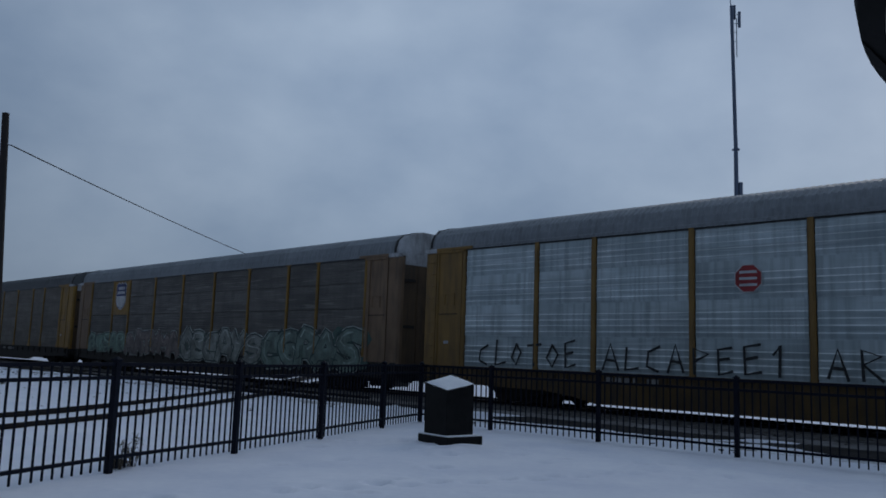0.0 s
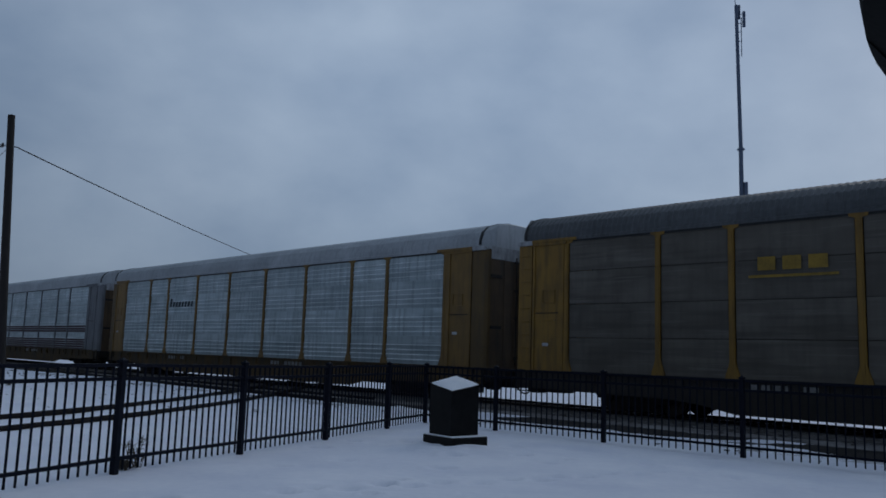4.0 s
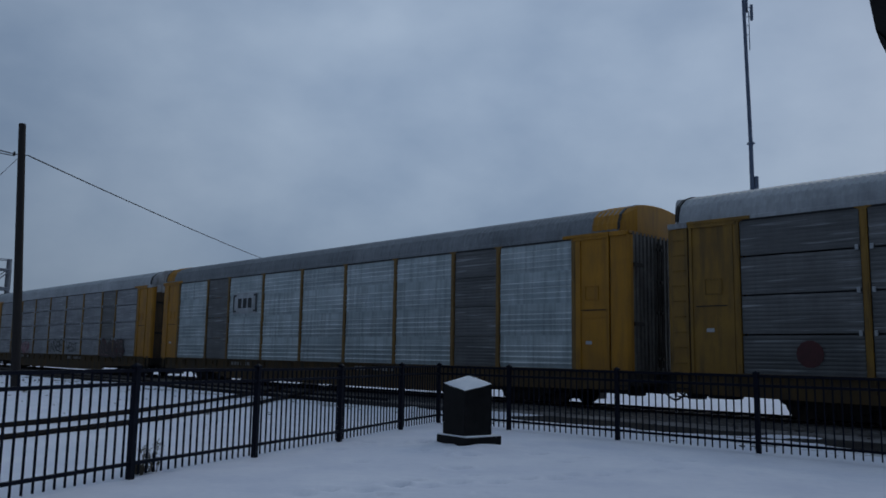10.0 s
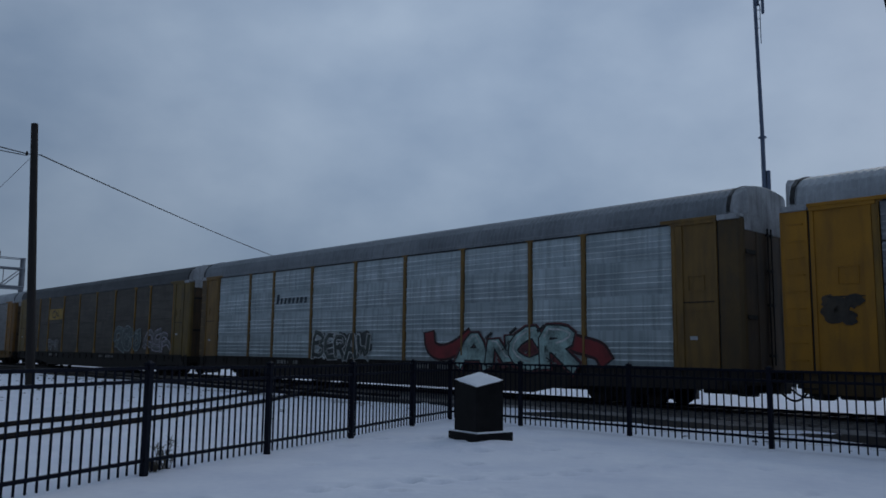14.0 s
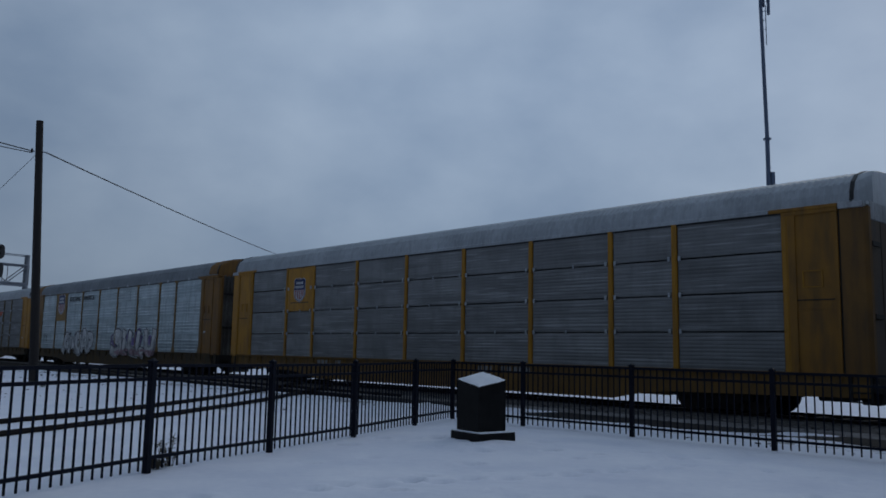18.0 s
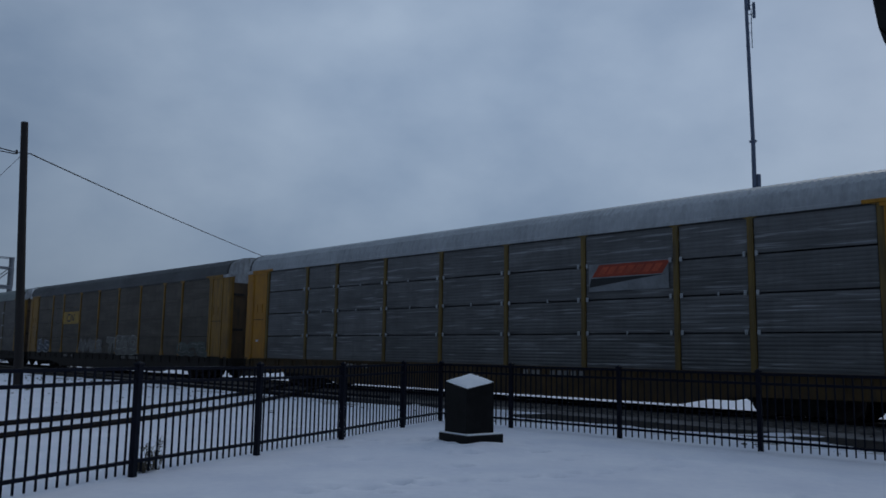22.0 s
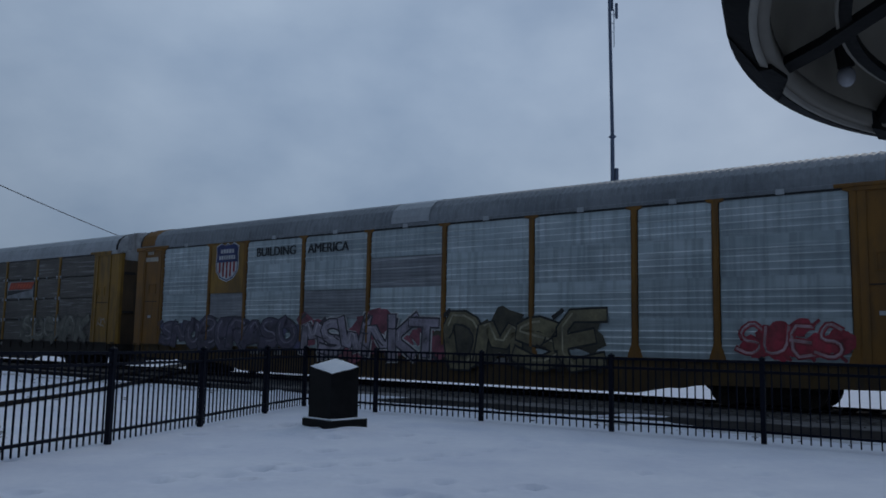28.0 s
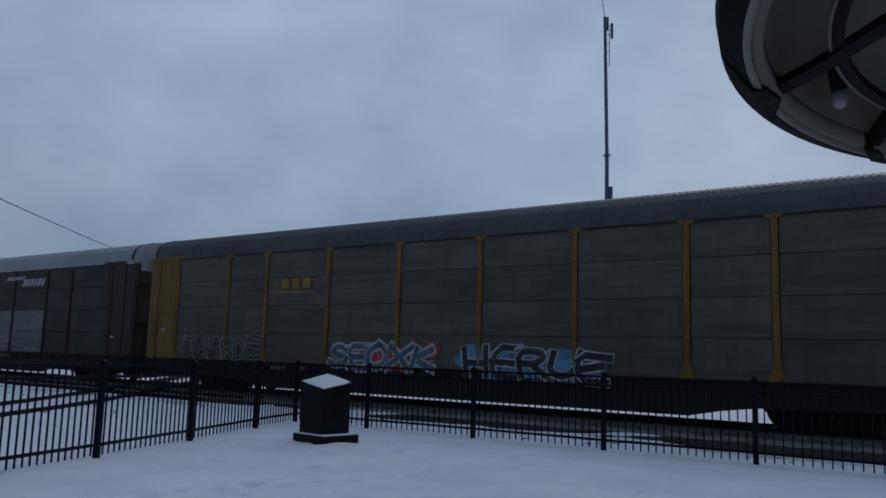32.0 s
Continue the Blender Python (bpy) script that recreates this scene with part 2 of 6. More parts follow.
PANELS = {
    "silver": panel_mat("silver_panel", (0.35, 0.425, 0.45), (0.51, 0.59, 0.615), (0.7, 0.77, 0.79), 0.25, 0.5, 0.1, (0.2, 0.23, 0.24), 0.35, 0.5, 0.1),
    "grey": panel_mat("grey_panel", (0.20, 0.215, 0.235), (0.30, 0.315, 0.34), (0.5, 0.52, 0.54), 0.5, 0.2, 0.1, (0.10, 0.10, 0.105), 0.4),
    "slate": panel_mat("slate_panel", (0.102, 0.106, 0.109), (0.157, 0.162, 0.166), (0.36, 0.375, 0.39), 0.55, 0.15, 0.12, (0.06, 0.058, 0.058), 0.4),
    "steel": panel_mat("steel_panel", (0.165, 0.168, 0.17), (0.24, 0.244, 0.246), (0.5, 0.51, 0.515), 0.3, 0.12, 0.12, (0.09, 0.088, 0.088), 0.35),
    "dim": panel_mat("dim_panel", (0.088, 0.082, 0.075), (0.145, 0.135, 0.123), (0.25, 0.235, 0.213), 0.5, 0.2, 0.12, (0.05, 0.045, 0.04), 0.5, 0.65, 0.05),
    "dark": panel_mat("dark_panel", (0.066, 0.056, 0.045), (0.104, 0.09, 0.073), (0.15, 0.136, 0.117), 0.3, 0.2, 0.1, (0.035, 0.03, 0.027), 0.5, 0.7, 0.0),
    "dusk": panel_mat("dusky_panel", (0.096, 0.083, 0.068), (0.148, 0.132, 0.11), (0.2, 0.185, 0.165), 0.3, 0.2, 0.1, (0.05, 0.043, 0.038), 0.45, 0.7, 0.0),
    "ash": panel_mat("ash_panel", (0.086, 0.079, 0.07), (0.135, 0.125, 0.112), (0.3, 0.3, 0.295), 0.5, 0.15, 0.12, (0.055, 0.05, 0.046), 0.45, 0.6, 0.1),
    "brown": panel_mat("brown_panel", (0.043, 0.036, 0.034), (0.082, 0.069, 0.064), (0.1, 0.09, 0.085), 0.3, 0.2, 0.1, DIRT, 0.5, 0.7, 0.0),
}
LIT_RIDGE = panel_mat("skylit_ridge", (0.5, 0.57, 0.59), (0.86, 0.9, 0.91), (0.9, 0.93, 0.93), 0.5, 0.5, 0.1, (0.4, 0.46, 0.48), 0.4, 0.45, 0.1)  # paler zinc that paints skylight onto the ribs' upper faces
PAINTS = {
    "yellow": mat("yellow_paint", (0.198, 0.104, 0.014), (0.305, 0.167, 0.023), 0.6, scale=1.5, vary=0.08, grime=(0.05, 0.036, 0.018), grime_amount=0.6),
    "ochre": mat("ochre_paint", (0.17, 0.095, 0.022), (0.245, 0.14, 0.034), 0.6, scale=1.5, vary=0.06, grime=(0.06, 0.04, 0.02), grime_amount=0.5),
    "orange": mat("orange_yellow_paint", (0.155, 0.067, 0.006), (0.228, 0.103, 0.01), 0.6, scale=1.5, vary=0.06, grime=(0.06, 0.035, 0.015), grime_amount=0.55),
    "gold": mat("golden_yellow_paint", (0.32, 0.145, 0.006), (0.46, 0.212, 0.01), 0.6, scale=1.5, vary=0.06, grime=(0.06, 0.035, 0.015), grime_amount=0.35),
    "amber": mat("amber_paint", (0.2, 0.088, 0.005), (0.3, 0.135, 0.009), 0.6, scale=1.5, vary=0.08, grime=(0.05, 0.03, 0.013), grime_amount=0.55),
    "russet": mat("russet_paint", (0.12, 0.055, 0.008), (0.19, 0.09, 0.014), 0.65, scale=1.5, vary=0.08, grime=(0.045, 0.028, 0.013), grime_amount=0.6),
    "drab": mat("drab_yellow_paint", (0.12, 0.098, 0.06), (0.2, 0.165, 0.105), 0.65, scale=1.5, vary=0.08, grime=DIRT, grime_amount=0.5),
    "umber": mat("umber_paint", (0.075, 0.045, 0.014), (0.14, 0.085, 0.026), 0.65, scale=1.5, vary=0.06, grime=DIRT, grime_amount=0.5),
    "tan": mat("tan_paint", (0.15, 0.092, 0.052), (0.23, 0.148, 0.088), 0.65, scale=1.5, vary=0.06, grime=DIRT, grime_amount=0.5),
    "olive": mat("olive_yellow_paint", (0.13, 0.085, 0.02), (0.2, 0.135, 0.034), 0.65, scale=1.5, vary=0.06, grime=DIRT, grime_amount=0.6),
    "lead": mat("lead_grey_paint", (0.125, 0.135, 0.148), (0.19, 0.2, 0.218), 0.6, scale=1.5, vary=0.05, grime=DIRT, grime_amount=0.4),
    "maroon": mat("maroon_paint", (0.035, 0.014, 0.012), (0.07, 0.03, 0.026), 0.65, scale=1.5, vary=0.05, grime=DIRT, grime_amount=0.4),
}
SILLS = {
    "yellow": mat("sill_yellow", (0.045, 0.027, 0.009), (0.11, 0.066, 0.02), 0.8, scale=1.5, grime=DIRT, grime_amount=0.8),
    "amber": mat("sill_amber", (0.12, 0.062, 0.01), (0.21, 0.11, 0.02), 0.75, scale=1.5, grime=DIRT, grime_amount=0.55),
    "black": mat("sill_black", (0.011, 0.009, 0.008), (0.03, 0.024, 0.021), 0.8, scale=1.5, grime=DIRT, grime_amount=0.6),
}
ROOFS = {
    "pale": mat("pale_roof", (0.30, 0.325, 0.35), (0.48, 0.51, 0.54), 0.5, 0.2, scale=0.6, fine=8, grime=(0.16, 0.17, 0.18), grime_amount=0.3),
    "grey": mat("grey_roof", (0.16, 0.18, 0.20), (0.27, 0.295, 0.32), 0.5, 0.2, scale=0.6, fine=8, grime=(0.08, 0.085, 0.09), grime_amount=0.35),
    "dark": mat("dark_roof", (0.06, 0.066, 0.072), (0.12, 0.128, 0.136), 0.55, 0.2, scale=0.6, fine=8, grime=(0.04, 0.04, 0.042), grime_amount=0.35),
    "green": mat("greenish_roof", (0.17, 0.20, 0.20), (0.28, 0.315, 0.31), 0.5, 0.2, scale=0.6, fine=8, grime=(0.09, 0.1, 0.1), grime_amount=0.35),
}
SNOW_GREY = mat("snow_dusted_grey", (0.27, 0.28, 0.29), (0.52, 0.54, 0.57), 0.8, scale=2.2, fine=14, grime=(0.13, 0.12, 0.11), grime_amount=0.6, spec=0.2)
FLUTED = mat("fluted_grey", (0.05, 0.047, 0.043), (0.2, 0.19, 0.175), 0.75, scale=0.9, fine=9, vary=0.1, grime=DIRT, grime_amount=0.8)
END_DOOR = mat("end_door_brown", (0.06, 0.039, 0.024), (0.14, 0.09, 0.048), 0.75, scale=1.2, vary=0.1, grime=DIRT, grime_amount=0.7)
SPRAY = {}


def spray(colour):
    """Sprayed or decal paint of one colour, slightly worn."""
    if colour not in SPRAY:
        SPRAY[colour] = mat("decal_paint", tuple(c * 0.45 for c in colour), colour, 0.6, scale=2.6, fine=25, bump=0.03)
    return SPRAY[colour]


AEROSOL = {}


def aerosol(colour):
    """Graffiti paint: sprayed unevenly, so that it is thin and dark in patches."""
    if colour not in AEROSOL:
        AEROSOL[colour] = mat("aerosol_paint", tuple(c * 0.3 for c in colour), tuple(min(c * 1.6, 0.85) for c in colour), 0.6, scale=2.4, fine=14, bump=0.03, grime=(0.07, 0.065, 0.06), grime_amount=0.35)
    return AEROSOL[colour]


# ---- mesh tools ----
def part(name, bm, material, parent=None, label="", m=None):
    me = bpy.data.meshes.new(name)
    bmesh.ops.recalc_face_normals(bm, faces=bm.faces)
    bm.to_mesh(me)
    bm.free()
    if material:
        me.materials.append(material)
    return place(name, me, parent, label, m)


def place(name, me, parent=None, label="", m=None, material=None):
    """One more object on a mesh that may be shared; material overrides the mesh's own."""
    ob = new(name, me)
    if parent:
        ob.parent = parent
    if m is not None:
        ob.matrix_basis = m
    if label:
        ob["label"] = label
    if material:
        if not me.materials:
            me.materials.append(material)
        ob.material_slots[0].link = "OBJECT"
        ob.material_slots[0].material = material
    return ob


def box(bm, x0, y0, z0, x1, y1, z1, bevel=0.0):
    made = bmesh.ops.create_cube(bm, size=1, matrix=Matrix.LocRotScale(((x0 + x1) / 2, (y0 + y1) / 2, (z0 + z1) / 2), None, (abs(x1 - x0), abs(y1 - y0), abs(z1 - z0))))
    if bevel:
        edges = list({e for v in made["verts"] for e in v.link_edges})
        bmesh.ops.bevel(bm, geom=edges, offset=bevel, segments=1, affect="EDGES")
    return bm


def rod(bm, a, b, r0, r1=None, n=8):
    a, b = Vector(a), Vector(b)
    r1 = r0 if r1 is None else r1
    m = Matrix.Translation((a + b) / 2) @ (b - a).to_track_quat("Z", "Y").to_matrix().to_4x4()
    bmesh.ops.create_cone(bm, cap_ends=True, segments=n, radius1=r0, radius2=r1, depth=(b - a).length, matrix=m)
    return bm


def tube(bm, pts, r, n=6):
    """One connected bent tube through points."""
    pts, rings = [Vector(p) for p in pts], []
    for i, p in enumerate(pts):
        t = (pts[min(i + 1, len(pts) - 1)] - pts[max(i - 1, 0)]).normalized()
        a = t.cross(Vector((0, 1, 0.01))).normalized()
        b = t.cross(a)
        rings.append([bm.verts.new(p + (a * math.cos(k * 2 * math.pi / n) + b * math.sin(k * 2 * math.pi / n)) * r) for k in range(n)])
    for q, w in zip(rings, rings[1:]):
        for k in range(n):
            bm.faces.new((q[k], q[(k + 1) % n], w[(k + 1) % n], w[k]))
    bm.faces.new(rings[0][::-1])
    bm.faces.new(rings[-1])
    return bm


def sheet(verts, faces, name="sheet"):
    me = bpy.data.meshes.new(name)
    me.from_pydata(verts, [], faces)
    me.update()
    return me


def prism(bm, outline, y0, y1):
    """An outline in x and z, made thick from y0 to y1."""
    front = [bm.verts.new((x, y0, z)) for x, z in outline]
    back = [bm.verts.new((x, y1, z)) for x, z in outline]
    bm.faces.new(front)
    bm.faces.new(back[::-1])
    n = len(outline)
    for i in range(n):
        bm.faces.new((front[i], back[i], back[(i + 1) % n], front[(i + 1) % n]))
    return bm


def empty(name, m=None):
    ob = new(name)
    ob.empty_display_size = 0.3
    if m is not None:
        ob.matrix_basis = m
    return ob


# the tracks run along AHEAD_U (to the right in the camera's first view); AWAY_N points across them, away from the camera
TH = radians(45.4)
AWAY_N = Vector((math.cos(TH), math.sin(TH), 0))
AHEAD_U = Vector((math.sin(TH), -math.cos(TH), 0))
TRACK = Matrix.Rotation(TH - math.pi / 2, 4, "Z")  # local x along the track, local y across it


def at(u, n, z=0.0):
    return AHEAD_U * u + AWAY_N * n + Vector((0, 0, z))


# ---- ground ----
def ground_z(x, y):
    n = x * AWAY_N.x + y * AWAY_N.y
    dip = -0.045 * min(max((n - 12.8) / 1.2, 0), 1)
    if n > 20.6:
        dip -= 0.1 * min((n - 20.6) / 3, 1)
    far = math.hypot(x, y)
    near = max(0.0, 1 - far / 60)
    wave = noise.noise((x * 0.35, y * 0.35, 0.3)) * 0.035 + noise.noise((x * 1.3, y * 1.3, 4.3)) * 0.014 + noise.noise((x * 3.1, y * 3.1, 8.3)) * 0.008
    return dip + wave * near - 0.015


def steps(lo, hi):
    fine = list(np.arange(lo, hi + 0.01, 0.075))
    out, s, x = [], 0.075, fine[-1]
    while x < 2600:
        s = max(s * 1.2, 0.2)
        x += s
        out.append(x)
    low, s, x = [], 0.075, fine[0]
    while x > -2600:
        s = max(s * 1.2, 0.2)
        x -= s
        low.append(x)
    return low[::-1] + fine + out


def ground():
    xs, ys = steps(-6, 9), steps(3.5, 16)
    random.seed(5)
    dents = []
    for _ in range(90):
        dents.append((random.uniform(-3.5, 6.5), random.uniform(4.6, 13.5), random.uniform(0.07, 0.15), random.uniform(0.03, 0.09)))
    for i in range(14):  # a line of old footprints past the stone
        dents.append((-1.6 + i * 0.33 + random.uniform(-.1, .1), 8.2 + i * 0.17 + 0.14 * (i % 2), 0.13, 0.05))
    verts = []
    for y in ys:
        for x in xs:
            z = ground_z(x, y)
            q = ((x - 0.12) ** 2 + (y - 12.7) ** 2) / 1.1
            if q < 5:  # snow drifted against the stone
                z += (0.065 + 0.05 * noise.noise((x * 2.6, y * 2.6, 5.1))) * math.exp(-q)
            verts.append((x, y, z))
    pts = np.array(verts)
    for dx, dy, r, dep in dents:
        q = ((pts[:, 0] - dx) ** 2 + (pts[:, 1] - dy) ** 2) / (r * r)
        pts[:, 2] += dep * (0.3 * np.exp(-(np.sqrt(q) - 1.5) ** 2 * 4) - np.exp(-q * q * 0.8))
    verts = pts.tolist()
    w = len(xs)
    faces = [(j * w + i, j * w + i + 1, (j + 1) * w + i + 1, (j + 1) * w + i) for j in range(len(ys) - 1) for i in range(w - 1)]
    me = sheet(verts, faces, "ground")
    me.materials.append(SNOW)
    for p in me.polygons:
        p.use_smooth = True
    tagged(new("ground", me), "snow-covered ground with shallow footprints", "snow", kind="structure")


def strip(name, u0, u1, profile, material, label, wobble=0.0, seed=1):
    """A long bed: profile of (n, z) swept along the track, its edges slightly uneven."""
    verts, faces = [], []
    us = list(np.arange(-70, 40, 0.5))
    us = [u0, u0 * 0.6, -150, -100] + us + [60, 100, u1 * 0.6, u1]
    k = len(profile)
    for u in us:
        for i, (n, z) in enumerate(profile):
            e = noise.noise((u * 0.8, n, seed)) * wobble
            verts.append((u, n + e, z + (noise.noise((u * 2.5, n * 3, seed + 7)) * 0.02 if 0 < i < k - 1 else 0)))
    for j in range(len(us) - 1):
        for i in range(k - 1):
            faces.append((j * k + i, (j + 1) * k + i, (j + 1) * k + i + 1, j * k + i + 1))
    me = sheet(verts, faces, name)
    me.materials.append(material)
    ob = new(name, me)
    ob.matrix_basis = TRACK
    return tagged(ob, label, "ballast", kind="structure")


RAIL_SHAPE = ((-0.07, -0.17), (0.07, -0.17), (0.07, -0.155), (0.012, -0.135), (0.012, -0.045), (0.036, -0.035), (0.036, 0.0), (-0.036, 0.0), (-0.036, -0.035), (-0.012, -0.045), (-0.012, -0.135), (-0.07, -0.155))


def rail_along(points, side, top):
    """A rail's section swept along a line of (x, y)."""
    verts, faces = [], []
    k = len(RAIL_SHAPE)
    for i, p in enumerate(points):
        a, b = Vector(points[max(i - 1, 0)]), Vector(points[min(i + 1, len(points) - 1)])
        t = (b - a).normalized()
        across = Vector((t.y, -t.x))
        for s, z in RAIL_SHAPE:
            q = Vector(p) + across * (side + s)
            verts.append((q.x, q.y, top + z))
    for i in range(len(points) - 1):
        for j in range(k):
            faces.append((i * k + j, i * k + (j + 1) % k, (i + 1) * k + (j + 1) % k, (i + 1) * k + j))
    me = sheet(verts, faces, "rail")
    me.materials.append(RAIL)
    return me


def track(name, points, top, tie_range, label, tie_mat):
    ob = empty(name)
    tagged(ob, label, "railway track", kind="structure")
    for side in (-0.7525, 0.7525):
        place("rail", rail_along(points, side, top), ob)
    verts, faces = [], []
    length = 0.0
    random.seed(3)
    for a, b in zip(points, points[1:]):
        a, b = Vector(a), Vector(b)
        t = (b - a).normalized()
        c = Vector((t.y, -t.x))
        d = 0.0
        while d < (b - a).length:
            s = length + d
            if tie_range[0] < s < tie_range[1]:
                p = a + t * d
                j = random.uniform(-0.04, 0.04)
                zt = top - 0.055 + random.uniform(-0.012, 0.012)
                base = len(verts)
                for z in (zt - 0.16, zt):
                    for e, f in ((-1.28, -0.11), (1.28, -0.11), (1.28, 0.11), (-1.28, 0.11)):
                        q = p + c * (e + j) + t * f
                        verts.append((q.x, q.y, z))
                faces += [tuple(base + i for i in q) for q in ((4, 5, 6, 7), (0, 1, 5, 4), (1, 2, 6, 5), (2, 3, 7, 6), (3, 0, 4, 7))]
            d += 0.53
        length += (b - a).length
    me = sheet(verts, faces, "ties")
    me.materials.append(tie_mat)
    tagged(place("ties", me, ob), kind="stuff")
    return ob


MAIN_N, SIDE_N, RAIL_TOP = 19.7, 15.4, 0.03


def tracks():
    strip("ballast_main", -900, 700, ((16.5, -0.2), (16.7, -0.03), (18.0, -0.02), (18.9, -0.03), (18.97, -0.2)), BALLAST, "dark crushed-stone ballast shoulder of the railway track", 0.1, 2)
    strip("ballast_verge", -900, 700, ((15.7, -0.2), (15.9, -0.045), (16.3, -0.03), (16.7, -0.035), (16.95, -0.2)), BALLAST_GREY, "grey gravel strip dusted with snow beside the track", 0.14, 5)
    strip("bare_ground_edge", -24, 700, ((14.4, -0.2), (14.55, -0.06), (15.0, -0.05), (15.95, -0.055), (16.1, -0.2)), BALLAST_WET, "dark wet bare ground along the gravel", 0.3, 8)
    strip("thawed_verge", -20, 700, ((12.95, -0.2), (13.1, -0.05), (13.5, -0.045), (14.0, -0.055), (14.25, -0.2)), BALLAST_SNOWY, "thin grey thawing snow over gravel behind the fence", 0.3, 11)
    line = lambda n, us: [tuple(at(u, n).xy) for u in us]
    track("track_main", line(MAIN_N, (-900, -60, 40, 700)), RAIL_TOP, (800, 960), "straight main railway track with rusty steel rails", TIE)
    track("track_siding", line(SIDE_N, (-900, -60, -19)), RAIL_TOP + 0.02, (800, 860), "siding track with rusty rails on dark ballast", TIE)
    pts = []
    for i in range(60):
        y = -6 + i * 1.0
        x = -7.55 + 0.255 * (y - 13) - 0.0115 * (y - 13) ** 2 if y < 24 else -6.137 + 0.002 * (y - 24)
        pts.append((x, y))
    track("track_branch", pts, 0.075, (0, 0), "curving branch track, rails standing out of the snow", TIE)


# ---- fence ----
CORNER = Vector((-0.43, 17.0))
FENCE_H = 1.215


def fence():
    left = (Vector((-3.54, 8.85)) - CORNER).normalized()
    right = Vector((0.744, -0.670)).normalized()
    picket_bm = box(bmesh.new(), -0.009, -0.009, 0, 0.009, 0.009, 1.125)
    picket_me = bpy.data.meshes.new("picket")
    picket_bm.to_mesh(picket_me)
    picket_bm.free()
    picket_me.materials.append(FENCE)
    post_bm = box(bmesh.new(), -0.034, -0.034, -0.25, 0.034, 0.034, FENCE_H - 0.02)
    box(post_bm, -0.043, -0.043, FENCE_H - 0.02, 0.043, 0.043, FENCE_H)
    bmesh.ops.create_cone(post_bm, cap_ends=True, segments=4, radius1=0.05, radius2=0.004, depth=0.03, matrix=Matrix.Translation((0, 0, FENCE_H + 0.015)) @ Matrix.Rotation(math.pi / 4, 4, "Z"))
    post_me = bpy.data.meshes.new("post")
    post_bm.to_mesh(post_me)
    post_bm.free()
    post_me.materials.append(FENCE)
    for run, stops in ((left, (0, 1.85, 4.16, 6.46, 8.73, 11.1, 13.5)), (right, (0, 1.86, 4.24, 6.67, 8.98, 11.35, 13.7, 16.1))):
        angle = math.atan2(run.y, run.x)
        ob = empty("fence", Matrix.Translation((CORNER.x, CORNER.y, 0)) @ Matrix.Rotation(angle, 4, "Z"))
        tagged(ob, "black ornamental steel picket fence standing in the snow", "fence", "picket fences")
        zs = [ground_z(*(CORNER + run * s)) for s in stops]
        for i, (s, z) in enumerate(zip(stops, zs)):
            if i or run is left:
                place("post", post_me, ob, m=pose(s, 0, z))
        for a, b, za, zb in zip(stops, stops[1:], zs, zs[1:]):
            for h in (FENCE_H - 0.055, FENCE_H - 0.2, 0.165):
                bm = bmesh.new()
                rod_box(bm, (a, 0, za + h), (b, 0, zb + h), 0.019, 0.019)
                part("rail", bm, FENCE, ob)
            count = round((b - a) / 0.122)
            for k in range(1, count):
                f = k / count
                place("picket", picket_me, ob, m=pose(a + (b - a) * f, 0, za + (zb - za) * f + 0.035))


def rod_box(bm, a, b, w, h):
    a, b = Vector(a), Vector(b)
    vs = [bm.verts.new(p + Vector((0, sy * w, sz * h))) for p in (a, b) for sy, sz in ((-1, -1), (1, -1), (1, 1), (-1, 1))]
    for q in ((0, 1, 2, 3), (7, 6, 5, 4), (0, 4, 5, 1), (1, 5, 6, 2), (2, 6, 7, 3), (3, 7, 4, 0)):
        bm.faces.new([vs[i] for i in q])


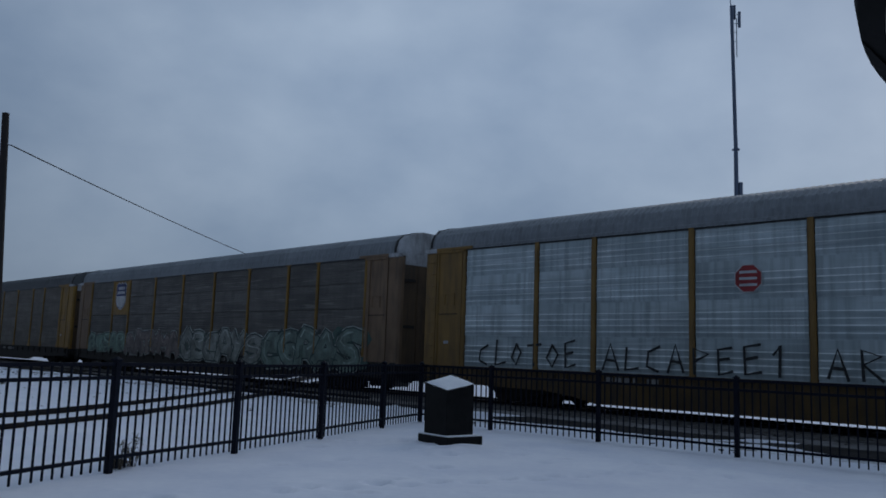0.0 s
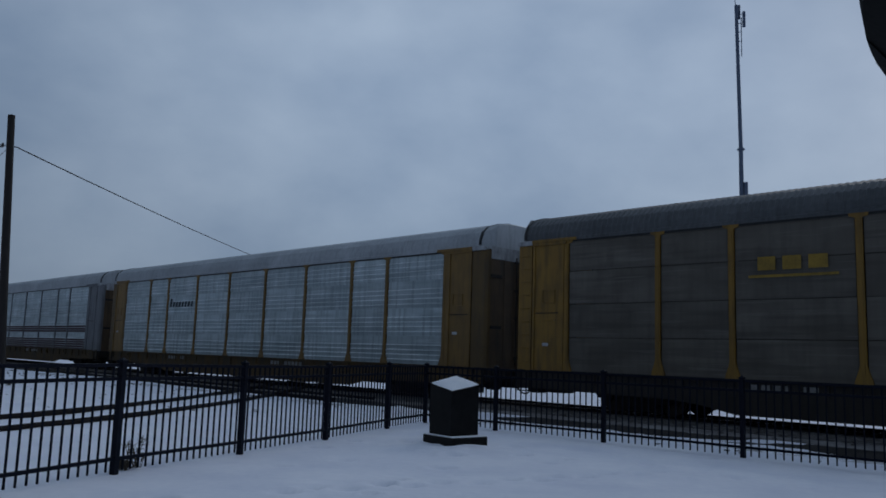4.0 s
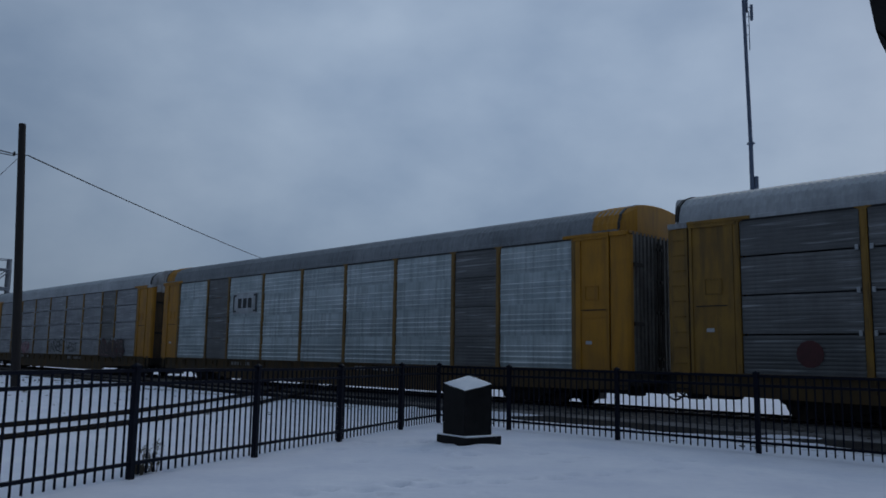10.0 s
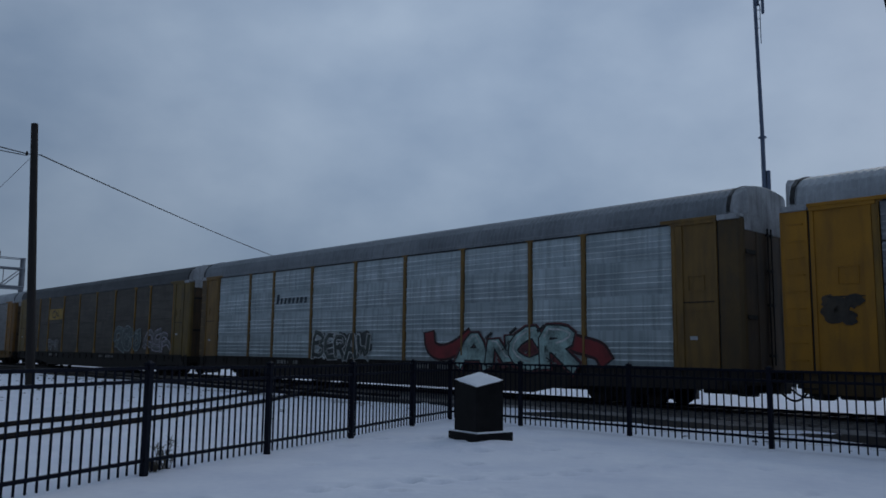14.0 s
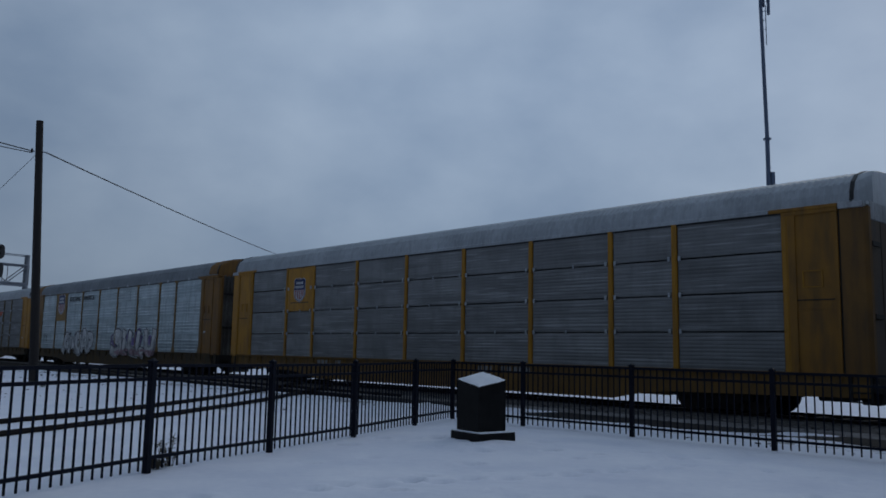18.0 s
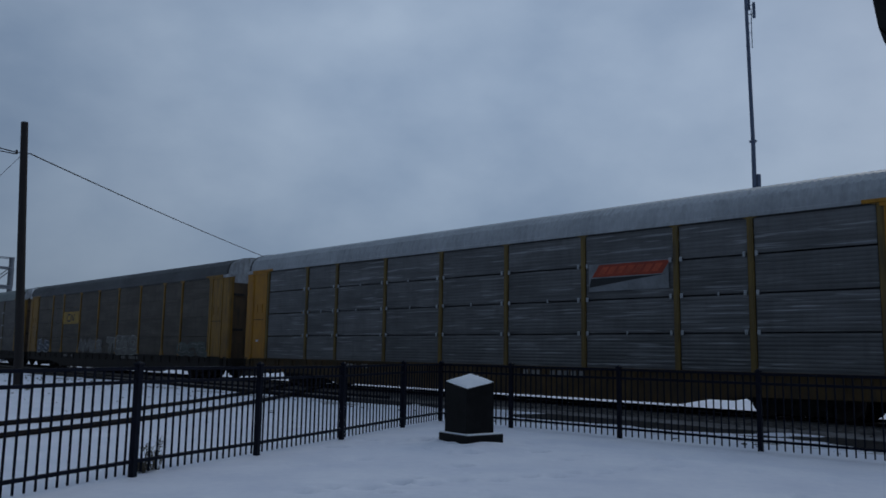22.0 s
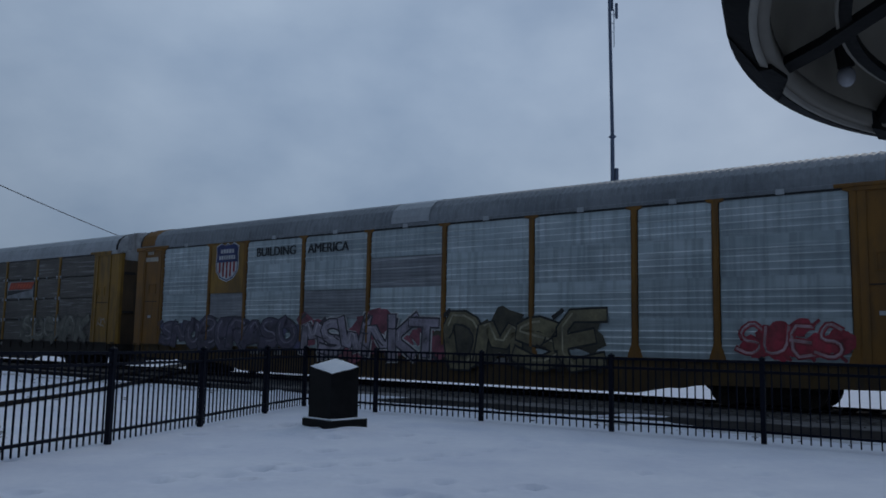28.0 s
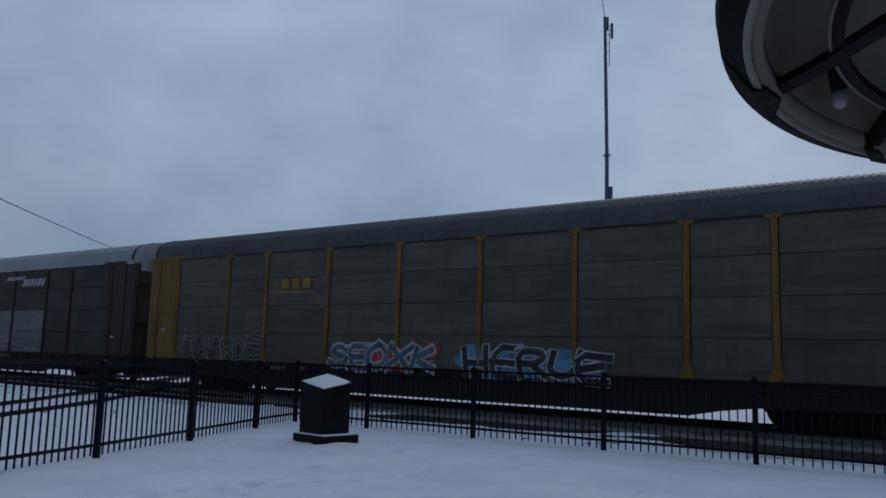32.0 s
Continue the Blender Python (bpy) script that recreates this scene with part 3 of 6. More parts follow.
# ---- monument ----
def monument():
    ang = math.degrees(math.atan2(0.49, 0.61))
    cx, cy = 0.17, 12.93
    ob = empty("monument", pose(cx, cy, ground_z(cx, cy), 0, 0, ang))
    tagged(ob, "black granite marker with a slanted snow-topped face on a stone base", "monument")
    part("base", box(bmesh.new(), -0.38, -0.37, -0.08, 0.34, 0.37, 0.17, 0.012), STONE, ob)
    bm = bmesh.new()
    a = 0.275
    ox, oy = -0.045, 0.015
    tops = {(-1, -1): 0.86, (1, -1): 0.97, (1, 1): 1.1, (-1, 1): 0.97}
    low = [bm.verts.new((ox + sx * a, oy + sy * a, 0.17)) for sx, sy in tops]
    high = [bm.verts.new((ox + sx * a, oy + sy * a, z)) for (sx, sy), z in tops.items()]
    bm.faces.new(low[::-1])
    bm.faces.new(high)
    for i in range(4):
        bm.faces.new((low[i], low[(i + 1) % 4], high[(i + 1) % 4], high[i]))
    bmesh.ops.bevel(bm, geom=list(bm.edges), offset=0.008, segments=1, affect="EDGES")
    part("pillar", bm, STONE, ob)
    # snow lying on the slanted top and on the base
    verts, faces, g = [], [], 14
    random.seed(2)
    for j in range(g + 1):
        for i in range(g + 1):
            s, t = i / g * 2 - 1, j / g * 2 - 1
            edge = max(abs(s), abs(t))
            z = 0.97 + 0.06 * (s + t) - 0.002
            ragged = noise.noise((s * 4, t * 4, 1.0)) * 0.5 + 0.5
            thick = 0.03 * (1 - edge ** 6) + 0.006 * ragged
            if s > 0.78 and t > -0.2 and noise.noise((s * 5, t * 6, 2.2)) > -0.1:
                thick = -0.006
            verts.append((ox + s * 0.272, oy + t * 0.272, z + thick))
    w = g + 1
    faces = [(j * w + i, j * w + i + 1, (j + 1) * w + i + 1, (j + 1) * w + i) for j in range(g) for i in range(g)]
    me = sheet(verts, faces, "snow_cap")
    me.materials.append(SNOW_ON)
    place("snow_cap", me, ob, "lying snow")
    bm = bmesh.new()
    box(bm, -0.375, -0.365, 0.168, 0.335, -0.265, 0.19, 0.008)
    box(bm, -0.375, -0.262, 0.168, -0.325, 0.365, 0.19, 0.008)
    box(bm, 0.24, -0.262, 0.168, 0.335, 0.365, 0.185, 0.008)
    part("snow_ledge", bm, SNOW_ON, ob, "lying snow")


# ---- poles, wires, mast, signals ----
def curve_wire(name, pts, r, label):
    cu = bpy.data.curves.new(name, "CURVE")
    cu.dimensions, cu.bevel_depth, cu.bevel_resolution = "3D", r, 1
    sp = cu.splines.new("POLY")
    sp.points.add(len(pts) - 1)
    for p, q in zip(sp.points, pts):
        p.co = (*q, 1)
    cu.materials.append(WIRE)
    return tagged(new(name, cu), label, "cable")


def sag(a, b, s, n=24):
    a, b = Vector(a), Vector(b)
    return [a.lerp(b, i / n) - Vector((0, 0, s * 4 * (i / n) * (1 - i / n))) for i in range(n + 1)]


POLE_FOOT, POLE_TOP = Vector((-14.75, 26.8, 0)), Vector((-15.2, 26.62, 9.05))


def utility_pole(foot, top, label):
    ob = empty("utility_pole", Matrix.Translation(foot))
    tagged(ob, label, "pole")
    bm = bmesh.new()
    rod(bm, (0, 0, -0.3), top - foot, 0.155, 0.115, 14)
    part("shaft", bm, POLE_WOOD, ob)
    bm = bmesh.new()
    p = (top - foot) * 0.88
    rod(bm, p + Vector((-0.2, -0.1, 0)), p + Vector((0.22, 0.1, 0)), 0.02)
    part("wire_bracket", bm, GALV, ob)
    bm = bmesh.new()
    rod(bm, p + Vector((-0.2, -0.1, -0.05)), p + Vector((-0.2, -0.1, 0.09)), 0.045, 0.03)
    part("insulator", bm, BLACK, ob)
    return ob


def lines():
    utility_pole(POLE_FOOT, POLE_TOP, "dark weathered wooden utility pole leaning slightly")
    far = Vector((-13.0, 73.9, 8.6))
    utility_pole(Vector((-13.0, 73.9, -0.2)), far, "distant wooden utility pole behind the railway")
    hook = POLE_FOOT.lerp(POLE_TOP, 0.88)
    curve_wire("overhead_cable", sag(hook + Vector((0.18, 0.1, 0)), (-13.0, 73.7, 8.1), 0.25), 0.022, "black overhead cable hung from the wooden pole")
    curve_wire("overhead_cable", sag(hook + Vector((-0.2, -0.1, 0)), (-28, 14, 10.4), 0.15), 0.02, "black overhead cable hung from the wooden pole")
    curve_wire("overhead_cable", sag(hook + Vector((-0.2, -0.1, -0.06)), (-28, 14.3, 9.4), 0.2), 0.016, "black overhead cable hung from the wooden pole")
    curve_wire("guy_wire", sag(hook, (-21.5, 25.0, 0.0), 0.02, 4), 0.008, "thin steel guy wire of the wooden pole")


def mast():
    r, az = 60.0, radians(20.02)
    foot = Vector((r * math.sin(az), r * math.cos(az), -0.3))
    ob = empty("cell_mast", Matrix.Translation(foot))
    tagged(ob, "tall slim grey antenna mast behind the railway", "antenna mast")
    bm = bmesh.new()
    rod(bm, (0, 0, 0), (0, 0, 17.0), 0.19, 0.15, 12)
    part("lower_shaft", bm, MAST_GREY, ob)
    bm = bmesh.new()
    rod(bm, (0, 0, 17.0), (-0.16, 0.06, 27.9), 0.14, 0.12, 12)
    part("upper_shaft", bm, MAST_GREY, ob)
    bm = bmesh.new()
    rod(bm, (0, 0, 16.96), (0, 0, 17.06), 0.27, 0.27, 12)
    part("flange", bm, MAST_GREY, ob)
    bm = box(bmesh.new(), 0.14, -0.2, 11.0, 0.4, 0.2, 14.6, 0.03)
    part("equipment_box", bm, MAST_GREY, ob)
    for dx, dy, w, z0, z1 in ((0.36, -0.05, 0.09, 26.2, 27.4), (0.1, 0.2, 0.08, 26.9, 28.0), (0.13, -0.12, 0.03, 23.9, 26.9)):
        part("antenna", box(bmesh.new(), dx - w, dy - w, z0, dx + w, dy + w, z1, 0.02), MAST_GREY, ob)
        for h in (0.4, -0.3):
            z = (z0 + z1) / 2 + h
            part("antenna_arm", rod(bmesh.new(), (-0.15, 0.05, z), (dx, dy, z), 0.025), MAST_GREY, ob)
    bm = bmesh.new()
    rod(bm, (-0.16, 0.06, 27.6), (-0.5, 0.1, 30.6), 0.035, 0.015)
    part("whip", bm, MAST_GREY, ob)


def signal_gantry():
    r, az = 90.0, radians(-29.78)
    foot = Vector((r * math.sin(az), r * math.cos(az), -0.2))
    ob = empty("signal_gantry", Matrix.Translation(foot) @ TRACK @ Matrix.Rotation(radians(97), 4, "Z"))
    tagged(ob, "galvanised cantilever signal gantry over the railway", "signal gantry")
    # local x runs out over the rails, to the left of the post
    bm = bmesh.new()
    rod(bm, (0, 0, 0), (0, 0, 10.3), 0.28, 0.24, 12)
    part("post", bm, GALV, ob)
    bm = bmesh.new()
    rod(bm, (0.9, 0, 6.0), (0.9, 0, 11.1), 0.05)
    part("ladder_pole", bm, GALV, ob)
    ends = -14.0
    for y in (-0.6, 0.6):
        for z in (7.4, 9.2):
            part("chord", rod(bmesh.new(), (0, y, z), (ends, y, z), 0.09), GALV, ob)
        for k in range(7):
            x = -k * 2.0
            part("web", rod(bmesh.new(), (x, y, 7.4 if k % 2 else 9.2), (x - 2, y, 9.2 if k % 2 else 7.4), 0.05), GALV, ob)
            part("web", rod(bmesh.new(), (x, y, 7.4), (x, y, 9.2), 0.04), GALV, ob)
        part("handrail", rod(bmesh.new(), (0, y, 10.2), (ends, y, 10.2), 0.04), GALV, ob)
    part("walkway", box(bmesh.new(), ends, -0.6, 7.15, 0, 0.6, 7.3), GALV, ob)
    for x, zs in ((-2.9, (10.3, 8.5)), (-9.5, (10.3, 8.5))):
        for z in zs:
            head = part("signal_head", prism(bmesh.new(), [(x + 0.36 * math.cos(a), z + (0.7 if math.sin(a) > 0 else -0.7) * abs(math.sin(a)) ** 0.6) for a in np.linspace(0, 2 * math.pi, 20, endpoint=False)], -1.0, -0.92), BLACK, ob, "black oval signal backboard")
            for dz in (-0.45, 0, 0.45):
                part("lens_hood", rod(bmesh.new(), (x, -1.0, z + dz), (x, -1.32, z + dz), 0.14, 0.15, 10), BLACK, head)


def bare_tree(foot, height, seed, label):
    random.seed(seed)
    ob = empty("bare_tree", Matrix.Translation(foot))
    tagged(ob, label, "tree")
    trunk, crown = bmesh.new(), bmesh.new()
    rod(trunk, (0, 0, -0.2), (0, 0, height * 0.34), height * 0.017, height * 0.013, 7)

    def grow(bm, p, way, length, r, depth):
        q = p + way * length
        rod(bm, p, q, r, r * 0.65, 5 if depth > 1 else 3)
        if depth == 0:
            return
        for _ in range(3 if depth > 2 else 4):
            w = (way + Vector((random.uniform(-1, 1), random.uniform(-1, 1), random.uniform(-0.2, 0.75))) * 0.5).normalized()
            grow(crown, p.lerp(q, random.uniform(0.4, 1)), w, length * random.uniform(0.55, 0.8), r * 0.52, depth - 1)

    for k in range(4):
        a = k * 1.6 + random.random()
        grow(crown, Vector((0, 0, height * random.uniform(0.2, 0.34))), Vector((math.cos(a) * 0.5, math.sin(a) * 0.5, 1)).normalized(), height * 0.27, height * 0.0085, 4)
    part("trunk", trunk, BARK, ob)
    part("crown", crown, BARK, ob, "leafless branches and twigs")


def beyond():
    """What shows in the gaps between the wagons, past the railway."""
    def polar(az, r, z=-0.25):
        return Vector((r * math.sin(radians(az)), r * math.cos(radians(az)), z))
    for az, r, h, s in ((28.6, 96, 7.5, 2), (37.0, 104, 9, 4)):
        bare_tree(polar(az, r), h, s, "tall bare winter tree behind the railway")
    for az, r, h, s in ((-28.4, 190, 14.5, 6), (-29.0, 200, 12.5, 7), (-27.6, 196, 12, 8)):
        bare_tree(polar(az, r), h, s, "distant bare tree against the sky")
    wx, h = 26.0, 2.6
    ob = empty("shed", Matrix.Translation(polar(33.0, 72)) @ TRACK)
    tagged(ob, "long low pale-walled shed with a dark shingle roof", "building")
    part("wall", box(bmesh.new(), -wx / 2, -3, 0, wx / 2, 3, h), FAR_WALL, ob)
    bm = bmesh.new()
    for x in (-wx / 2 - 0.3, wx / 2 + 0.3):
        for y, z in ((-3.4, h), (3.4, h), (0, h + 2.0)):
            bm.verts.new((x, y, z))
    bm.verts.ensure_lookup_table()
    for q in ((0, 1, 2), (5, 4, 3), (0, 3, 4, 1), (1, 4, 5, 2), (2, 5, 3, 0)):
        bm.faces.new([bm.verts[k] for k in q])
    part("roof", bm, FAR_ROOF, ob)
    for k in range(3):
        x = -wx / 3 + k * wx / 3
        part("door", box(bmesh.new(), x - 0.5, -3.06, 0.05, x + 0.5, -3.0, 2.1), BLACK, ob)


def far_post():
    r, az = 50.0, radians(34.5)
    ob = empty("signal_post", Matrix.Translation((r * math.sin(az), r * math.cos(az), -0.25)))
    tagged(ob, "thin dark steel post behind the railway", "post")
    part("shaft", rod(bmesh.new(), (0, 0, 0), (0, 0, 6.0), 0.08, 0.06, 10), BLACK, ob)
    part("foot", box(bmesh.new(), -0.2, -0.2, 0, 0.2, 0.2, 0.25, 0.03), FAR_WALL, ob)


def debris():
    """Clods, stones and grass ends that stick out of the snow near the rails."""
    random.seed(21)
    verts, faces = [], []
    while len(faces) < 6 * 700:
        u, n = random.uniform(-75, 6), random.choice((random.gauss(13.2, 0.7), random.uniform(6, 13.5), random.gauss(16.7, 0.35)))
        p = at(u, n)
        if n < 12.6 and p.x > -4.0 or math.hypot(p.x, p.y) < 9:
            continue
        z = ground_z(p.x, p.y) + (0.05 if n > 15.5 else 0)
        s = random.uniform(0.015, 0.05) ** 1.0
        b = len(verts)
        for dx, dy, dz in ((-1, -1, -1), (1, -1, -1), (1, 1, -1), (-1, 1, -1), (-.6, -.6, .5), (.7, -.5, .6), (.5, .7, .4), (-.6, .6, .6)):
            verts.append((p.x + s * dx * random.uniform(.6, 1.6), p.y + s * dy * random.uniform(.6, 1.6), z + s * dz * 0.7))
        faces += [tuple(b + i for i in q) for q in ((4, 5, 6, 7), (0, 1, 5, 4), (1, 2, 6, 5), (2, 3, 7, 6), (3, 0, 4, 7), (3, 2, 1, 0))]
    me = sheet(verts, faces, "debris")
    me.materials.append(BALLAST)
    tagged(new("debris", me), "dark stones and clods poking through the snow beside the rails", "stones", kind="stuff")


def weeds():
    random.seed(11)
    for x, y, h in ((-3.5, 9.28, 0.36), (-3.56, 9.12, 0.14), (-16.5, 26.6, 0.3), (-13.8, 25.6, 0.18)):
        bm = bmesh.new()
        for _ in range(26):
            a, l = random.uniform(0, 6.28), random.uniform(0.4, 1) * h
            p = Vector((random.uniform(-.06, .06), random.uniform(-.06, .06), -0.02))
            q = p + Vector((math.cos(a) * 0.35, math.sin(a) * 0.35, 1)) * l
            rod(bm, p, q, 0.004, 0.002, 4)
            for _ in range(4):
                f = p.lerp(q, random.uniform(0.5, 1))
                rod(bm, f, f + Vector((random.uniform(-1, 1), random.uniform(-1, 1), random.uniform(0, 1))) * 0.06, 0.006, 0.002, 4)
        tagged(part("weed", bm, WEED, m=pose(x, y, ground_z(x, y))), "dry brown weed stalks in the snow by the fence", "weed", "dry weeds")


def lathe(profile, n=40, arc=2 * math.pi):
    bm = bmesh.new()
    rings = [[bm.verts.new((r * math.cos(arc * i / n), r * math.sin(arc * i / n), z)) for i in range(n)] for r, z in profile]
    for a, b in zip(rings, rings[1:]):
        for i in range(n):
            bm.faces.new((a[i], a[(i + 1) % n], b[(i + 1) % n], b[i]))
    for f in bm.faces:
        f.smooth = True
    return bm


def lamp():
    """A bowl-shaped lamp head close to the camera, seen from below, on a post out of view."""
    c = Vector((0.881, 0.6642, EYE + 0.4102))
    out = Vector((c.x, c.y, 0)).normalized()
    foot = Vector((c.x, c.y, 0)) + out * 0.72
    ob = empty("street_lamp", Matrix.Translation(foot))
    tagged(ob, "black bowl-shaped outdoor lamp head on a post", "street lamp")
    up = Vector((0.0711, 0.1771, 0.9816))
    m = Matrix.Translation(c - foot) @ Vector((0, 0, 1)).rotation_difference(up).to_matrix().to_4x4()
    R = 0.471
    part("shade", lathe(((R - 0.026, -0.013), (R, 0), (R + 0.003, 0.03), (R - 0.005, 0.1), (R - 0.07, 0.2), (R - 0.2, 0.28), (0.05, 0.33), (0.05, 0.32), (R - 0.21, 0.27), (R - 0.085, 0.19), (R - 0.026, 0.095), (R - 0.026, -0.013)), 96), CAST_BLACK, ob, m=m)
    part("rim", lathe(((R - 0.027, -0.012), (R - 0.0365, -0.016), (R - 0.0365, 0.02), (R - 0.027, 0.02), (R - 0.027, -0.012)), 96), RIM_GREY, ob, "grey inner rim", m=m)
    part("rim_flange", lathe(((R - 0.037, -0.01), (R - 0.051, -0.012), (R - 0.051, 0.02), (R - 0.037, 0.02), (R - 0.037, -0.01)), 96), SHADE_IN, ob, "dull grey flange inside the rim", m=m)
    part("reflector", lathe(((R - 0.052, 0.012), (R - 0.06, 0.05), (R - 0.11, 0.15), (R - 0.2, 0.225), (0.05, 0.27)), 72), REFLECTOR, ob, "grey inner reflector", m=m)
    part("inner_ring", lathe(((0.329, 0.0), (0.329, 0.012), (0.343, 0.012), (0.343, 0.0), (0.329, 0.0)), 72), CAST_BLACK, ob, m=m)
    part("ring_lip", lathe(((0.3435, 0.002), (0.3435, 0.01), (0.3475, 0.01), (0.3475, 0.002), (0.3435, 0.002)), 72), SHADE_IN, ob, "grey ring lip", m=m)
    # straps across the mouth: each with a cast lug where it is screwed to the rim
    for turn in (0, -39, 60, 120, 180, 240):
        spin = m @ Matrix.Rotation(radians(turn), 4, "Z")
        if turn != -39:
            bm = bmesh.new()
            for a, b, w in (((-0.284, 0.325), (-0.262, 0.255), 0.024), ((-0.262, 0.255), (-0.242, 0.145), 0.022), ((-0.242, 0.145), (-0.2, 0.0), 0.02)):
                a, b = Vector(a), Vector(b)
                side = Vector((b.y - a.y, a.x - b.x)).normalized() * w / 2
                ring = [(p.x, p.y) for p in (a - side, b - side, b + side, a + side)]
                lo = [bm.verts.new((x, y, -0.004)) for x, y in ring]
                hi = [bm.verts.new((x, y, 0.008)) for x, y in ring]
                bm.faces.new(lo)
                bm.faces.new(hi[::-1])
                for k in range(4):
                    bm.faces.new((lo[k], lo[(k + 1) % 4], hi[(k + 1) % 4], hi[k]))
            part("strap", bm, CAST_BLACK, ob, m=spin)
        else:
            part("strap", rod(bmesh.new(), (-0.318, 0.29, 0.0), (-0.25, 0.2, 0.06), 0.012, 0.012, 8), CAST_BLACK, ob, m=spin)
        lug = [(0.4695, 146), (0.471, 139), (0.469, 131), (0.458, 123.5), (0.445, 126), (0.42, 131.5), (0.43, 136.7), (0.446, 137)] if turn != -39 else [(0.446, 136), (0.446, 132), (0.42, 137), (0.42, 141)]
        pts = [(r * math.cos(radians(a)), r * math.sin(radians(a))) for r, a in lug]
        bm = bmesh.new()
        lo, hi = [bm.verts.new((x, y, -0.0185 + 0.0175 * max(0.0, (math.hypot(x, y) - 0.45) / 0.021))) for x, y in pts], [bm.verts.new((x, y, 0.01)) for x, y in pts]
        bm.faces.new(lo)
        bm.faces.new(hi[::-1])
        for k in range(len(pts)):
            bm.faces.new((lo[k], lo[(k + 1) % len(pts)], hi[(k + 1) % len(pts)], hi[k]))
        part("lug", bm, CAST_BLACK, ob, m=spin)
    bm = bmesh.new()
    bmesh.ops.create_uvsphere(bm, u_segments=20, v_segments=12, radius=0.0125)
    for v in bm.verts:
        v.co.z *= 1.25
    for f in bm.faces:
        f.smooth = True
    part("bulb", bm, GLASS_LAMP, ob, "clear unlit bulb", m=m @ pose(-0.168, 0.347, 0.02))
    part("socket", rod(bmesh.new(), (-0.172, 0.34, 0.03), (-0.185, 0.325, 0.075), 0.011, 0.013, 12), CAST_BLACK, ob, m=m)
    part("arm", rod(bmesh.new(), (0, 0, c.z + 0.5), c - foot + up * 0.32, 0.025, 0.025, 10), BLACK, ob)
    part("shaft", rod(bmesh.new(), (0, 0, -0.1), (0, 0, c.z + 0.56), 0.055, 0.045, 14), BLACK, ob)
    part("foot", rod(bmesh.new(), (0, 0, -0.1), (0, 0, 0.35), 0.11, 0.075, 14), BLACK, ob)


# ---- the train ----
POSTS = (-11.9, -9.06, -7.1125, -4.2675, -1.4225, 1.4225, 4.2675, 7.1125, 9.06, 11.9)
Z0, Z1, SIDE = 1.03, 4.70, -1.5  # foot and head of the side screens, the near side's plane
SHEET_H = (Z1 - Z0) / 4
MESHES = {}


def keep(name, build):
    """A mesh that many wagons share."""
    if name not in MESHES:
        bm = build()
        bmesh.ops.recalc_face_normals(bm, faces=bm.faces)
        me = bpy.data.meshes.new(name.split(":")[0])
        bm.to_mesh(me)
        bm.free()
        MESHES[name] = me
    return MESHES[name]


def ribbed(width, height, ribs=9):
    """A side screen: a sheet with pressed horizontal ribs and a folded edge; ribs=4: four bold ledges under a plain band."""
    def build():
        bm = bmesh.new()
        prof = [(0.0, 0.0)]
        if ribs == 4:
            for z in (0.13, 0.295, 0.45, 0.61):
                prof += [(-0.002, z - 0.1), (-0.03, z), (0.0, z + 0.028)]
        elif ribs:
            gap = (height - 0.05) / ribs
            for i in range(ribs):
                z = 0.025 + i * gap
                prof += [(0.0, z + gap * 0.12), (-0.008, z + gap * 0.3), (-0.008, z + gap * 0.72), (0.0, z + gap * 0.9)]
        prof += [(0.0, height)] if ribs == 4 else [(0.0, height - 0.012), (0.02, height - 0.006)]
        rows = [(bm.verts.new((-width / 2, y, z)), bm.verts.new((width / 2, y, z))) for y, z in prof]
        for k, (a, b) in enumerate(zip(rows, rows[1:])):
            f = bm.faces.new((a[0], a[1], b[1], b[0]))
            # ledge tops take the paler zinc: their skylight is put into the colour
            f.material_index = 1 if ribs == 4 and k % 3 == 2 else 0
        return bm
    me = keep(f"screen:{width:.3f}:{height:.3f}:{ribs}", build)
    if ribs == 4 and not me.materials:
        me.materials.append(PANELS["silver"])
        me.materials.append(LIT_RIDGE)
    return me


ROOF_LINE = ((-1.54, 4.66), (-1.54, 4.74), (-1.5, 4.76), (-1.49, 4.93), (-1.39, 5.17), (-1.15, 5.36), (-0.72, 5.5), (-0.25, 5.57))
ROOF_LINE = ROOF_LINE + tuple((-y, z) for y, z in ROOF_LINE[::-1])


def roof_mesh():
    bm = bmesh.new()
    xs, x = [], -13.4
    while x < 13.35:
        xs += [(x, 0.0), (x + 0.03, 0.023), (x + 0.07, 0.023), (x + 0.1, 0.0)]
        x += 0.1626
    rings = []
    for x, up in xs:
        rings.append([bm.verts.new((x, y * (1 + up * 0.4), z + (up if 3 <= i <= len(ROOF_LINE) - 4 else 0))) for i, (y, z) in enumerate(ROOF_LINE)])
    for a, b in zip(rings, rings[1:]):
        for i in range(len(ROOF_LINE) - 1):
            bm.faces.new((a[i], a[i + 1], b[i + 1], b[i]))
    return bm


HOOD_LINE = ((-1.5, 4.73), (-1.5, 4.94), (-1.42, 5.17), (-1.2, 5.37), (-0.8, 5.51), (-0.28, 5.58))
HOOD_LINE = HOOD_LINE + tuple((-y, z) for y, z in HOOD_LINE[::-1])


HOOD_END = ((-1.06, 4.73), (-1.06, 5.22), (-1.04, 5.38), (-0.95, 5.48), (-0.6, 5.53), (-0.2, 5.56))
HOOD_END = HOOD_END + tuple((-y, z) for y, z in HOOD_END[::-1])


